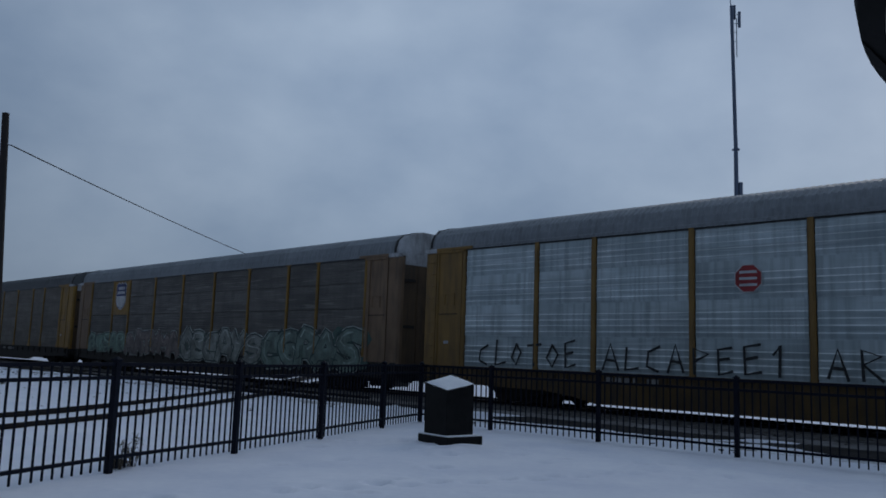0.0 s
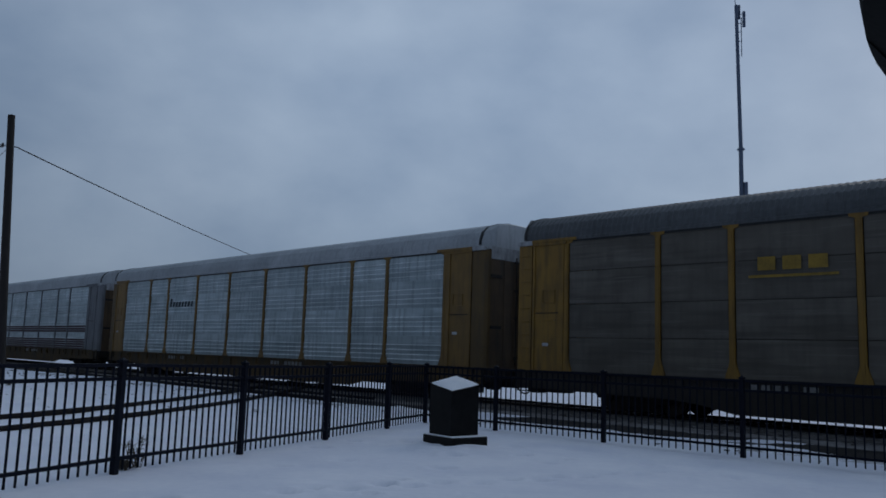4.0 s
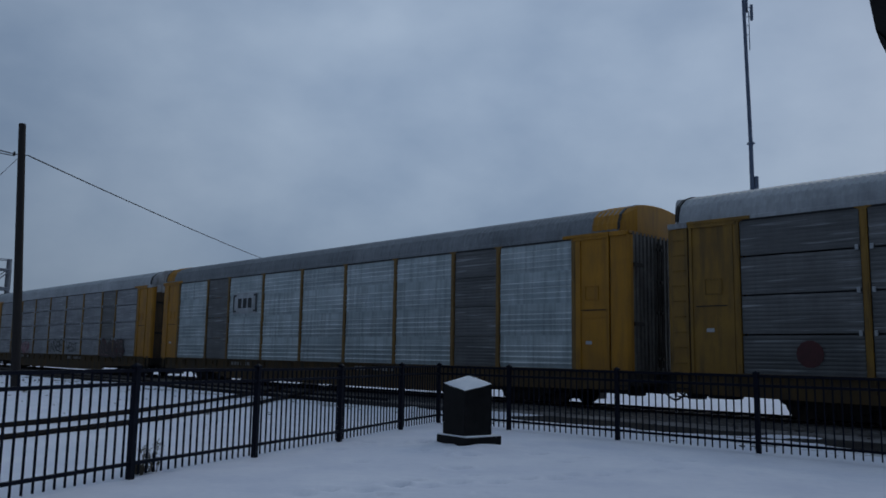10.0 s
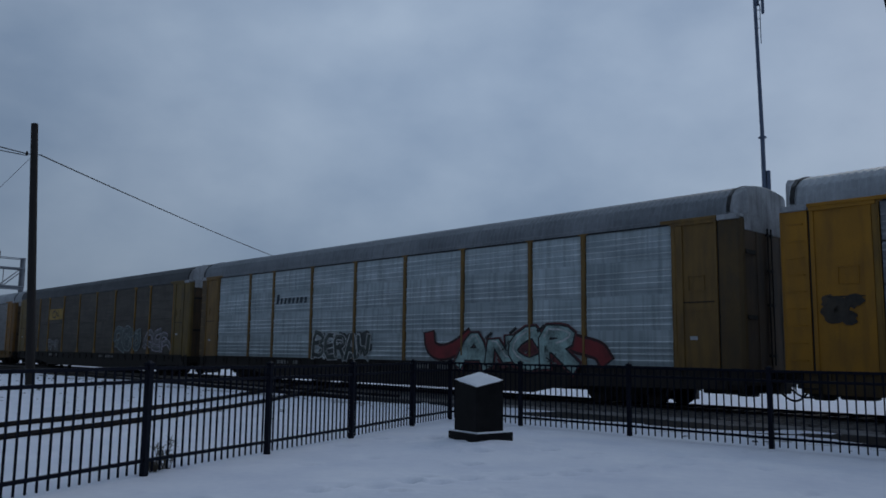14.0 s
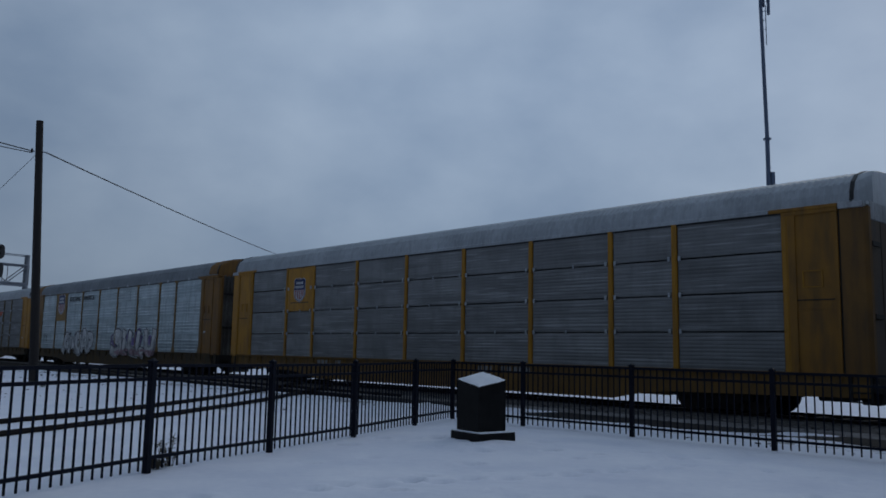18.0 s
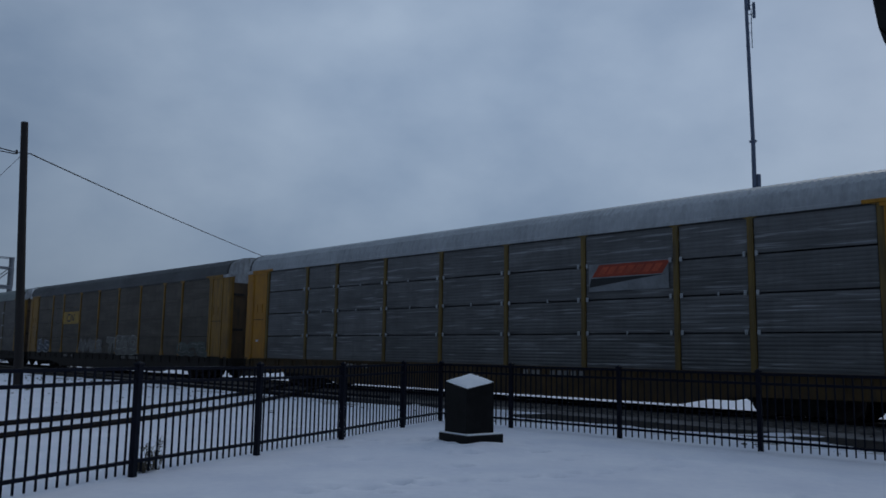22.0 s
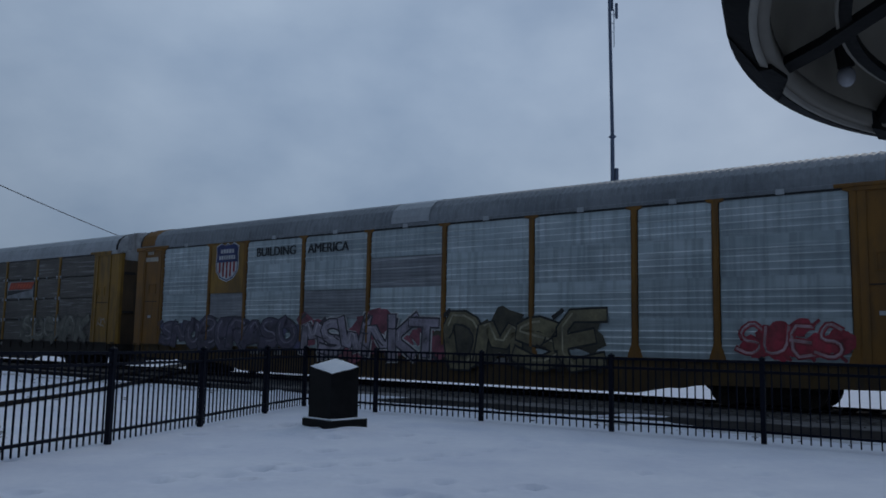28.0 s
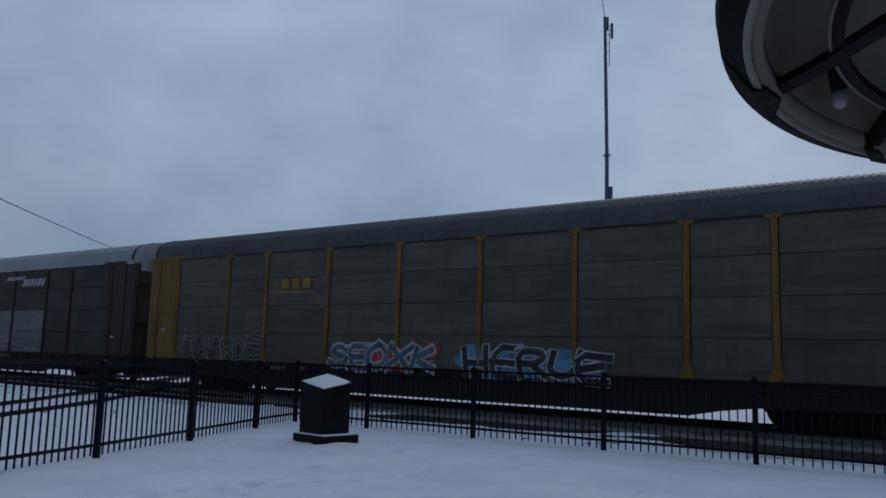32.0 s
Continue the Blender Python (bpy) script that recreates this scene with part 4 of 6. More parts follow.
def hood_mesh():
    """The roof end over the doors, drawn in from the arch of the roof to a narrower, nearly square end."""
    bm = bmesh.new()
    rings = []
    for x, k, low in ((13.38, 0.0, 0.0), (13.47, 0.16, 0.0), (13.56, 0.5, 0.0), (13.64, 0.88, 0.0), (13.67, 1.0, 0.03)):
        rings.append([bm.verts.new((x, y0 + (y1 - y0) * k, z0 + (z1 - z0) * k - low * (z1 - 4.7))) for (y0, z0), (y1, z1) in zip(HOOD_LINE, HOOD_END)])
    for a, b in zip(rings, rings[1:]):
        for i in range(len(HOOD_LINE) - 1):
            bm.faces.new((a[i], a[i + 1], b[i + 1], b[i]))
    bm.faces.new(rings[-1])
    bm.faces.new(rings[0][::-1])
    box(bm, 13.3, -1.46, 4.66, 13.66, 1.46, 4.735)
    return bm


def roof_end_mesh():
    """A painted last roof sheet, with its corrugation."""
    bm, rings, x = bmesh.new(), [], 12.52
    while x < 13.36:
        for dx, up in ((0.0, 0.02), (0.035, 0.036), (0.075, 0.036), (0.11, 0.02)):
            rings.append([bm.verts.new((x + dx, y * (1.004 + up * 0.4), z + up)) for y, z in ROOF_LINE[2:-2]])
        x += 0.1626
    for a, b in zip(rings, rings[1:]):
        for i in range(len(rings[0]) - 1):
            bm.faces.new((a[i], a[i + 1], b[i + 1], b[i]))
    return bm


def gasket_mesh():
    bm = bmesh.new()
    rings = []
    for x, s in ((13.35, 1.0), (13.35, 1.026), (13.43, 1.026), (13.43, 1.0)):
        rings.append([bm.verts.new((x, y * s, 4.7 + (z - 4.7) * s + (s - 1) * 0.7)) for y, z in ROOF_LINE[2:-2]])
    for a, b in zip(rings, rings[1:]):
        for i in range(len(rings[0]) - 1):
            bm.faces.new((a[i], a[i + 1], b[i + 1], b[i]))
    return bm


def post_mesh(flared):
    """Side post: 0 plain, 1 with a spread head, 2 with a spread head and foot."""
    def build():
        w = 0.072
        if flared == 1:
            top = Z1 - Z0
            out = [(-w, 0), (w, 0), (w, top - 0.1), (w + 0.1, top - 0.06), (w + 0.11, top), (-w - 0.11, top), (-w - 0.1, top - 0.06), (-w, top - 0.1)]
        elif flared:
            out = [(-w - 0.115, 0), (w + 0.115, 0), (w + 0.1, 0.08), (w + 0.02, 0.3), (w, 0.4), (w, Z1 - Z0 - 0.14), (w + 0.12, Z1 - Z0 - 0.1), (w + 0.14, Z1 - Z0), (-w - 0.14, Z1 - Z0), (-w - 0.12, Z1 - Z0 - 0.1), (-w, Z1 - Z0 - 0.14), (-w, 0.4), (-w - 0.02, 0.3), (-w - 0.1, 0.08)]
        else:
            out = [(-w, 0), (w, 0), (w, Z1 - Z0), (-w, Z1 - Z0)]
        bm = prism(bmesh.new(), out, -0.036, 0.02)
        prism(bm, [(-0.035, 0.2), (0.035, 0.2), (0.035, Z1 - Z0 - 0.2), (-0.035, Z1 - Z0 - 0.2)], -0.048, -0.03)
        return bm
    return keep(f"post:{flared}", build)


def clip_mesh():
    def build():
        return box(bmesh.new(), -0.035, -0.02, -0.06, 0.035, 0.02, 0.06, 0.008)
    return keep("clip", build)


def sill_mesh():
    bm = bmesh.new()
    # a fish-bellied side sill under the screens
    low = [(-13.6, 0.53), (-11.4, 0.49), (-8.7, 0.45), (-7.9, 0.36), (-7.1, 0.2), (7.1, 0.2), (7.9, 0.36), (8.7, 0.45), (11.4, 0.49), (13.6, 0.53)]
    prism(bm, [(x, z) for x, z in low] + [(13.6, Z0), (-13.6, Z0)], -1.45, -1.38)
    box(bm, -13.6, -1.52, Z0 - 0.05, 13.6, -1.36, Z0 + 0.005)
    for k in range(9):  # tie-down pockets and brackets under the rail
        x = -11.4 + k * 2.85
        box(bm, x - 0.16, -1.485, 0.78, x + 0.16, -1.45, 0.93)
    for k in range(27):
        x = -13 + k
        box(bm, x - 0.02, -1.49, 0.68, x + 0.02, -1.45, Z0 - 0.05)
    return bm


def frame_mesh():
    bm = bmesh.new()
    box(bm, -13.5, -0.32, 0.55, 13.5, 0.32, 1.0)
    box(bm, -13.4, -1.36, 0.9, 13.4, 1.4, 1.0)
    for x in (-8.6, -4.3, 0, 4.3, 8.6):
        box(bm, x - 0.08, -1.36, 0.5, x + 0.08, 1.36, 0.9)
    box(bm, -6.8, -0.5, 0.3, -4.6, -0.1, 0.62)
    box(bm, 1.2, -0.9, 0.34, 2.9, -0.35, 0.7, 0.05)
    rod(bm, (4.6, -0.7, 0.55), (6.0, -0.7, 0.55), 0.2, 0.2, 12)
    return bm


def side_frame_mesh():
    out = [(-1.35, 0.52), (-1.2, 0.68), (-0.55, 0.7), (-0.3, 0.88), (0.3, 0.88), (0.55, 0.7), (1.2, 0.68), (1.35, 0.52), (1.2, 0.36), (0.75, 0.34), (0.42, 0.2), (-0.42, 0.2), (-0.75, 0.34), (-1.2, 0.36)]
    bm = prism(bmesh.new(), out, -0.07, 0.07)
    box(bm, -0.5, 0.3, 0.2, 0.5, 0.75, 0.6)
    for k in (-0.16, 0, 0.16):
        rod(bm, (k, -0.02, 0.3), (k, -0.02, 0.68), 0.065, 0.065, 8)
    box(bm, -0.62, 0.1, 0.07, 0.62, 1.0, 0.5)
    for x in (-0.4, 0.4):
        box(bm, x - 0.1, 0.06, 0.1, x + 0.1, 1.0, 0.42)
    for x in (-0.86, 0.86):
        rod(bm, (x, -0.16, 0.42), (x, 0.05, 0.42), 0.13, 0.13, 12)
    return bm


def wheelset_mesh():
    bm = bmesh.new()
    rod(bm, (0, -1.05, 0), (0, 1.05, 0), 0.075, 0.075, 10)
    for s in (-1, 1):
        rod(bm, (0, s * 0.69, 0), (0, s * 0.82, 0), 0.42, 0.41, 28)
        rod(bm, (0, s * 0.66, 0), (0, s * 0.69, 0), 0.45, 0.44, 28)
        for k in range(4):
            a = k * math.pi / 2
            box(bm, math.cos(a) * 0.24 - 0.03, s * 0.83 - 0.012, math.sin(a) * 0.24 - 0.03, math.cos(a) * 0.24 + 0.03, s * 0.83 + 0.012, math.sin(a) * 0.24 + 0.03)
    return bm


WHEELS = []


def truck(car, x):
    ob = place("truck", keep("bolster", lambda: box(bmesh.new(), -0.28, -1.1, 0.46, 0.28, 1.1, 0.86, 0.03)), car, m=pose(x, 0, 0), material=GUNK)
    for y in (-1.02, 1.02):
        place("side_frame", keep("side_frame", side_frame_mesh), ob, m=pose(0, y, 0), material=GUNK)
    for dx in (-0.86, 0.86):
        w = place("wheelset", keep("wheelset", wheelset_mesh), ob, m=pose(dx, 0, 0.42), material=WHEEL)
        WHEELS.append((w, dx))
    return ob


def end_side_mesh():
    """The solid screen between the last post and the wagon's corner, with its raised frame and seams."""
    bm = box(bmesh.new(), 11.98, -0.02, Z0 - 0.02, 13.07, 0.03, Z1 + 0.02, 0.006)
    box(bm, 11.98, -0.05, Z0, 12.14, -0.02, Z1)
    box(bm, 13.0, -0.05, Z0, 13.07, -0.02, Z1)
    box(bm, 12.14, -0.035, 2.42, 13.0, -0.02, 2.47)
    return bm


def end_ledge_mesh():
    """The door track over the end screen."""
    bm = box(bmesh.new(), 11.55, -0.09, Z1 - 0.05, 13.1, 0.02, Z1 + 0.035, 0.01)
    box(bm, 11.9, -0.07, Z1 - 0.13, 13.08, 0.0, Z1 - 0.05)
    return bm


def corner_cap_mesh():
    return box(bmesh.new(), 13.1, -1.575, Z1 - 0.1, 13.62, -1.36, Z1 + 0.03, 0.012)


def end_gap_mesh():
    return box(bmesh.new(), 13.065, -1.5, Z0, 13.12, -1.47, Z1 - 0.02)


def end_corner_mesh():
    bm = bmesh.new()
    pts = [(13.12, -1.535), (13.6, -1.5), (13.68, -1.43), (13.69, -1.32), (13.62, -1.32), (13.12, -1.45)]
    lo = [bm.verts.new((x, y, Z0 - 0.06)) for x, y in pts]
    hi = [bm.verts.new((x, y, Z1 - 0.08)) for x, y in pts]
    bm.faces.new(lo[::-1])
    bm.faces.new(hi)
    for i in range(len(pts)):
        bm.faces.new((lo[i], lo[(i + 1) % len(pts)], hi[(i + 1) % len(pts)], hi[i]))
    return bm


def rung_mesh():
    return tube(bmesh.new(), [(13.2, -1.53, 0), (13.21, -1.575, 0), (13.5, -1.565, 0), (13.51, -1.51, 0)], 0.012, 5)


def door_mesh(s, fluted):
    """One leaf of the end doors: flat with a lock bar, or pressed in upright flutes."""
    bm = bmesh.new()
    if fluted:
        n = 7
        w = 1.3 / n
        pts = []
        for k in range(n):
            a = 0.01 + k * w
            pts += [(13.62, a), (13.62, a + w * 0.3), (13.665, a + w * 0.42), (13.665, a + w * 0.88)]
        pts.append((13.62, 1.31))
        lo = [bm.verts.new((x, y * s, Z0 - 0.06)) for x, y in pts]
        hi = [bm.verts.new((x, y * s, Z1 + 0.02)) for x, y in pts]
        for i in range(len(pts) - 1):
            bm.faces.new((lo[i], lo[i + 1], hi[i + 1], hi[i]))
    else:
        box(bm, 13.58, min(0.012 * s, 1.31 * s), Z0 - 0.06, 13.65, max(0.012 * s, 1.31 * s), Z1 + 0.02, 0.012)
        box(bm, 13.65, min(0.64 * s, 0.66 * s), Z0, 13.66, max(0.64 * s, 0.66 * s), Z1)
    return bm


def latch_mesh(s):
    """The upright lock rod of a leaf with its keepers and two level bars."""
    bm = bmesh.new()
    rod(bm, (13.69, 0.1 * s, 1.1), (13.69, 0.1 * s, 4.5), 0.02, 0.02, 8)
    for z in (1.3, 2.55, 3.4, 4.3):
        box(bm, 13.65, min(0.05 * s, 0.15 * s), z, 13.71, max(0.05 * s, 0.15 * s), z + 0.07)
    for z in (2.2, 3.78):
        box(bm, 13.655, min(0.8 * s, 1.28 * s), z, 13.7, max(0.8 * s, 1.28 * s), z + 0.1)
    return bm


def door_head_mesh():
    return box(bmesh.new(), 13.6, -1.28, 4.36, 13.672, 1.28, 4.76, 0.012)


def end_sill_mesh():
    """Under the doors: the buffer beam, draft gear, steps and brake rigging."""
    bm = box(bmesh.new(), 13.15, -1.42, 0.62, 13.74, 1.42, Z0 - 0.06, 0.015)
    box(bm, 12.6, -0.34, 0.42, 13.95, 0.34, 0.78, 0.02)
    box(bm, 12.3, -1.0, 0.4, 13.0, -0.5, 0.75, 0.03)
    box(bm, 13.2, -0.95, 0.36, 13.6, -0.62, 0.66, 0.03)
    for z in (0.42, 0.62):
        box(bm, 13.2, -1.5, z, 13.62, -1.42, z + 0.03)
    for x in (13.2, 13.6):
        box(bm, x - 0.02, -1.49, 0.42, x + 0.02, -1.44, 0.98)
    return bm


def lever_mesh():
    """The uncoupling lever along the buffer beam."""
    return tube(bmesh.new(), [(13.8, -1.36, 0.5), (13.82, -1.34, 0.78), (13.84, -0.7, 0.8), (13.9, -0.4, 0.74), (14.05, -0.16, 0.94)], 0.016, 6)


def coupler_mesh():
    bm = box(bmesh.new(), 13.4, -0.12, 0.72, 14.12, 0.12, 0.98, 0.02)
    prism(bm, [(14.05, 0.7), (14.3, 0.74), (14.34, 0.98), (14.05, 1.0)], -0.2, 0.14)
    return bm


def hose(car, sx):
    for y, drop in ((-0.36, 0.36), (0.3, 0.3)):
        pts = [(sx * (13.76 + 0.54 * t), y + 0.06 * t, 0.64 - drop * math.sin(0.5 * math.pi * t) ** 1.4) for t in np.linspace(0, 1, 9)]
        part("air_hose", tube(bmesh.new(), pts, 0.026), BLACK, car)


def decal(car, name, outline, colour, lift, label=""):
    return part(name, prism(bmesh.new(), outline, SIDE - 0.032 - lift, SIDE - 0.029 - lift + 0.002), spray(colour), car, label)


def rect(x, z, w, h, skew=0.0):
    return [(x - w / 2 - skew, z - h / 2), (x + w / 2 - skew, z - h / 2), (x + w / 2 + skew, z + h / 2), (x - w / 2 + skew, z + h / 2)]


WHITE, INK, RED, NAVY, GOLD = (0.62, 0.64, 0.66), (0.02, 0.022, 0.025), (0.33, 0.03, 0.035), (0.03, 0.045, 0.16), (0.42, 0.26, 0.03)


def bars(car, x, z, w, h, n, colour, lift, skew=0.0):
    """A line of unreadable or brand lettering, as plain bars."""
    step = w / n
    for i in range(n):
        decal(car, "lettering_bar", rect(x - w / 2 + step * (i + 0.5), z, step * 0.72, h, skew), colour, lift)


def script_bars(car, x, z, w):
    """A slanted line of eight lettering bars, the first one tall, closed below by a thin line."""
    step = w / 8
    for k in range(8):
        h = 0.4 if k == 0 else 0.24
        decal(car, "lettering_bar", rect(x - w / 2 + step * (k + 0.5), z - 0.12 + h / 2, step * (0.5 if k % 3 else 0.62), h, 0.03), (0.03, 0.05, 0.07), 0.006)


def shield(car, x, z, w, h, plain=False):
    def shape(s):
        return [(x + px * w / 2 * s, z + pz * h / 2 * s) for px, pz in ((-1, 0.82), (-0.55, 1), (-0.25, 0.86), (0, 1), (0.25, 0.86), (0.55, 1), (1, 0.8), (0.94, 0.45), (1, 0.0), (0.96, -0.45), (0.6, -0.82), (0, -1), (-0.6, -0.82), (-0.96, -0.45), (-1, 0.0), (-0.94, 0.45))]
    decal(car, "emblem_back", shape(1.0), WHITE, 0.006)
    decal(car, "emblem_line", shape(0.95), NAVY, 0.008)
    decal(car, "emblem_face", shape(0.89), WHITE, 0.010)
    decal(car, "emblem_head", [(x - w * 0.45, z + h * 0.37), (x - w * 0.25, z + h * 0.45), (x, z + h * 0.42), (x + w * 0.25, z + h * 0.45), (x + w * 0.45, z + h * 0.37), (x + w * 0.44, z + h * 0.0), (x - w * 0.44, z + h * 0.0)], NAVY, 0.014)
    for k in range(2):
        bars(car, x, z + h * (0.28 - 0.16 * k), w * (0.6, 0.72)[k], h * 0.1, (5, 7)[k], WHITE, 0.018)
    if not plain:
        for k in range(5):
            xx = x + w * (k - 2) * 0.155
            decal(car, "stripe", [(xx - w * 0.038, z + h * 0.02), (xx + w * 0.038, z + h * 0.02), (xx + w * 0.038, z - h * (0.4 - 0.035 * (k - 2) ** 2)), (xx - w * 0.038, z - h * (0.4 - 0.035 * (k - 2) ** 2))], RED, 0.014)


def words(car, text, x, z, size, colour, lift=0.006):
    cu = bpy.data.curves.new("words", "FONT")
    cu.body, cu.size, cu.align_x, cu.align_y, cu.extrude = text, size, "CENTER", "CENTER", 0.002
    tmp = bpy.data.objects.new("words", cu)
    scene.collection.objects.link(tmp)
    me = bpy.data.meshes.new_from_object(tmp.evaluated_get(bpy.context.evaluated_depsgraph_get()))
    bpy.data.objects.remove(tmp)
    bm = bmesh.new()
    for k in range(3):  # struck three times, a little apart, for a heavier face
        have = len(bm.verts)
        bm.from_mesh(me)
        bm.verts.ensure_lookup_table()
        for v in bm.verts[have:]:
            v.co += Vector(((k - 1) * size * 0.035, 0, k * 0.0006))
    bm.to_mesh(me)
    bm.free()
    me.materials.clear()
    me.materials.append(spray(colour))
    return place("lettering", me, car, m=pose(x, SIDE - 0.035 - lift, z, 90), label="dark painted block letters")


def stroke(bm, pts, w, y):
    """A flat brush stroke through points in x and z, with mitred turns."""
    pts = [Vector(p) for p in pts]
    rows = []
    for i, p in enumerate(pts):
        t = (pts[min(i + 1, len(pts) - 1)] - pts[max(i - 1, 0)]).normalized()
        c = Vector((-t.y, t.x)) * w / 2
        ext = t * (w * 0.3 if i in (0, len(pts) - 1) else 0) * (-1 if i == 0 else 1)
        rows.append([bm.verts.new((q.x, y, q.y)) for q in (p + c + ext, p - c + ext)])
    for a, b in zip(rows, rows[1:]):
        bm.faces.new((a[0], a[1], b[1], b[0]))


def arc(cx, cz, rx, rz, a0, a1, n=9):
    return [(cx + rx * math.cos(radians(a0 + (a1 - a0) * i / n)), cz + rz * math.sin(radians(a0 + (a1 - a0) * i / n))) for i in range(n + 1)]


HOOKS = (
    [arc(0.5, 0.45, 0.45, 0.45, 100, 300), [(0.35, 0.9), (0.8, 1.0), (1.1, 0.8)]],
    [[(0.0, 0.15), (0.3, 0.8), (0.75, 0.95), (1.05, 0.6)], [(0.35, 0.35), (0.8, 0.2), (1.1, 0.3)]],
    [[(0.0, 0.9), (0.3, 0.3), (0.7, 0.1), (1.05, 0.35), (1.0, 0.9)], [(0.45, 0.6), (0.7, 0.75)]],
    [[(1.0, 0.95), (0.45, 0.85), (0.1, 0.55), (0.5, 0.35), (1.05, 0.45)], [(0.05, 0.1), (0.6, 0.0), (1.1, 0.1)]],
    [arc(0.35, 0.6, 0.35, 0.38, 200, -120), [(0.6, 0.15), (1.1, 0.0)], [(0.75, 0.9), (1.1, 0.7), (0.9, 0.4)]],
)
CURLS = (
    [[(-0.05, 0.3), (0.2, 0.9), (0.5, 0.7), (0.75, 0.95), (1.1, 0.4)], [(0.1, 0.1), (0.6, 0.25), (1.0, 0.0)]],
    [[(0.95, 0.85), (0.3, 1.0), (0.1, 0.55), (0.3, 0.1), (1.1, 0.0)], [(0.45, 0.5), (0.8, 0.65), (1.0, 0.45)]],
    [arc(0.5, 0.5, 0.44, 0.44, 30, 390, 14), arc(0.5, 0.5, 0.16, 0.18, 0, 300, 8)],
    [[(0.1, 0.0), (0.0, 0.6), (0.3, 1.0), (0.7, 0.85)], [(0.35, 0.4), (0.8, 0.55), (1.1, 0.2)]],
    [[(0.0, 1.0), (0.25, 0.4), (0.6, 0.5), (0.8, 0.1), (1.1, 0.3)], [(0.4, 0.85), (0.9, 0.75)]],
)
LETTERS = {
    "A": [[(0, 0), (0.36, 1), (0.62, 1), (1, 0)], [(0.2, 0.36), (0.8, 0.36)]],
    "B": [[(0.1, 0), (0.08, 1), (0.7, 0.96), (0.86, 0.75), (0.6, 0.54), (0.2, 0.5)], [(0.5, 0.53), (0.95, 0.3), (0.7, 0.03), (0.1, 0)]],
    "C": [[(0.95, 0.8), (0.6, 1), (0.12, 0.75), (0.1, 0.25), (0.55, 0), (1.0, 0.2)]],
    "D": [[(0.12, 0), (0.08, 1), (0.65, 0.95), (0.95, 0.5), (0.65, 0.03), (0.12, 0)]],
    "E": [[(0.98, 0.95), (0.1, 1), (0.12, 0), (1.0, 0.05)], [(0.12, 0.5), (0.8, 0.52)]],
    "G": [[(0.92, 0.85), (0.5, 1), (0.1, 0.7), (0.1, 0.25), (0.5, 0), (0.92, 0.12), (0.95, 0.45), (0.55, 0.45)]],
    "H": [[(0.15, 0), (0.1, 1)], [(0.85, 0), (0.95, 1)], [(0.12, 0.48), (0.9, 0.55)]],
    "I": [[(0.5, 0), (0.45, 0.62)], [(0.44, 0.92), (0.5, 0.98)]],
    "K": [[(0.15, 0), (0.1, 1)], [(0.9, 1), (0.2, 0.48), (1.0, 0)]],
    "L": [[(0.2, 1), (0.12, 0.05), (0.95, 0.0)]],
    "M": [[(0.0, 0), (0.12, 1), (0.5, 0.35), (0.88, 1), (1.0, 0)]],
    "N": [[(0.05, 0), (0.12, 1), (0.85, 0.02), (0.95, 1)]],
    "O": [[(0.5, 1), (0.12, 0.75), (0.12, 0.25), (0.5, 0), (0.9, 0.25), (0.9, 0.75), (0.5, 1)]],
    "P": [[(0.15, 0), (0.1, 1), (0.75, 0.97), (0.95, 0.7), (0.7, 0.42), (0.2, 0.42)]],
    "R": [[(0.15, 0), (0.1, 1), (0.75, 0.97), (0.92, 0.72), (0.7, 0.48), (0.2, 0.46)], [(0.5, 0.46), (1.0, 0)]],
    "S": [[(0.95, 0.85), (0.5, 1), (0.1, 0.78), (0.3, 0.52), (0.85, 0.42), (0.92, 0.15), (0.5, 0), (0.02, 0.14)]],
    "T": [[(0.0, 0.95), (1.0, 1)], [(0.5, 0.97), (0.48, 0)]],
    "U": [[(0.08, 1), (0.12, 0.2), (0.5, 0), (0.88, 0.2), (0.95, 1)]],
    "W": [[(0.0, 1), (0.2, 0), (0.5, 0.65), (0.78, 0), (1.0, 1)]],
    "X": [[(0.05, 1), (0.95, 0)], [(0.95, 1), (0.05, 0)]],
    "Y": [[(0.02, 1), (0.5, 0.5), (0.95, 1)], [(0.5, 0.5), (0.45, 0)]],
}
GLYPHS = HOOKS + CURLS


def rounded(pts):
    """The line with its corners cut."""
    out = [pts[0]]
    for (ax, az), (bx, bz) in zip(pts, pts[1:]):
        out += [(ax * 0.75 + bx * 0.25, az * 0.75 + bz * 0.25), (ax * 0.25 + bx * 0.75, az * 0.25 + bz * 0.75)]
    return out + [pts[-1]]


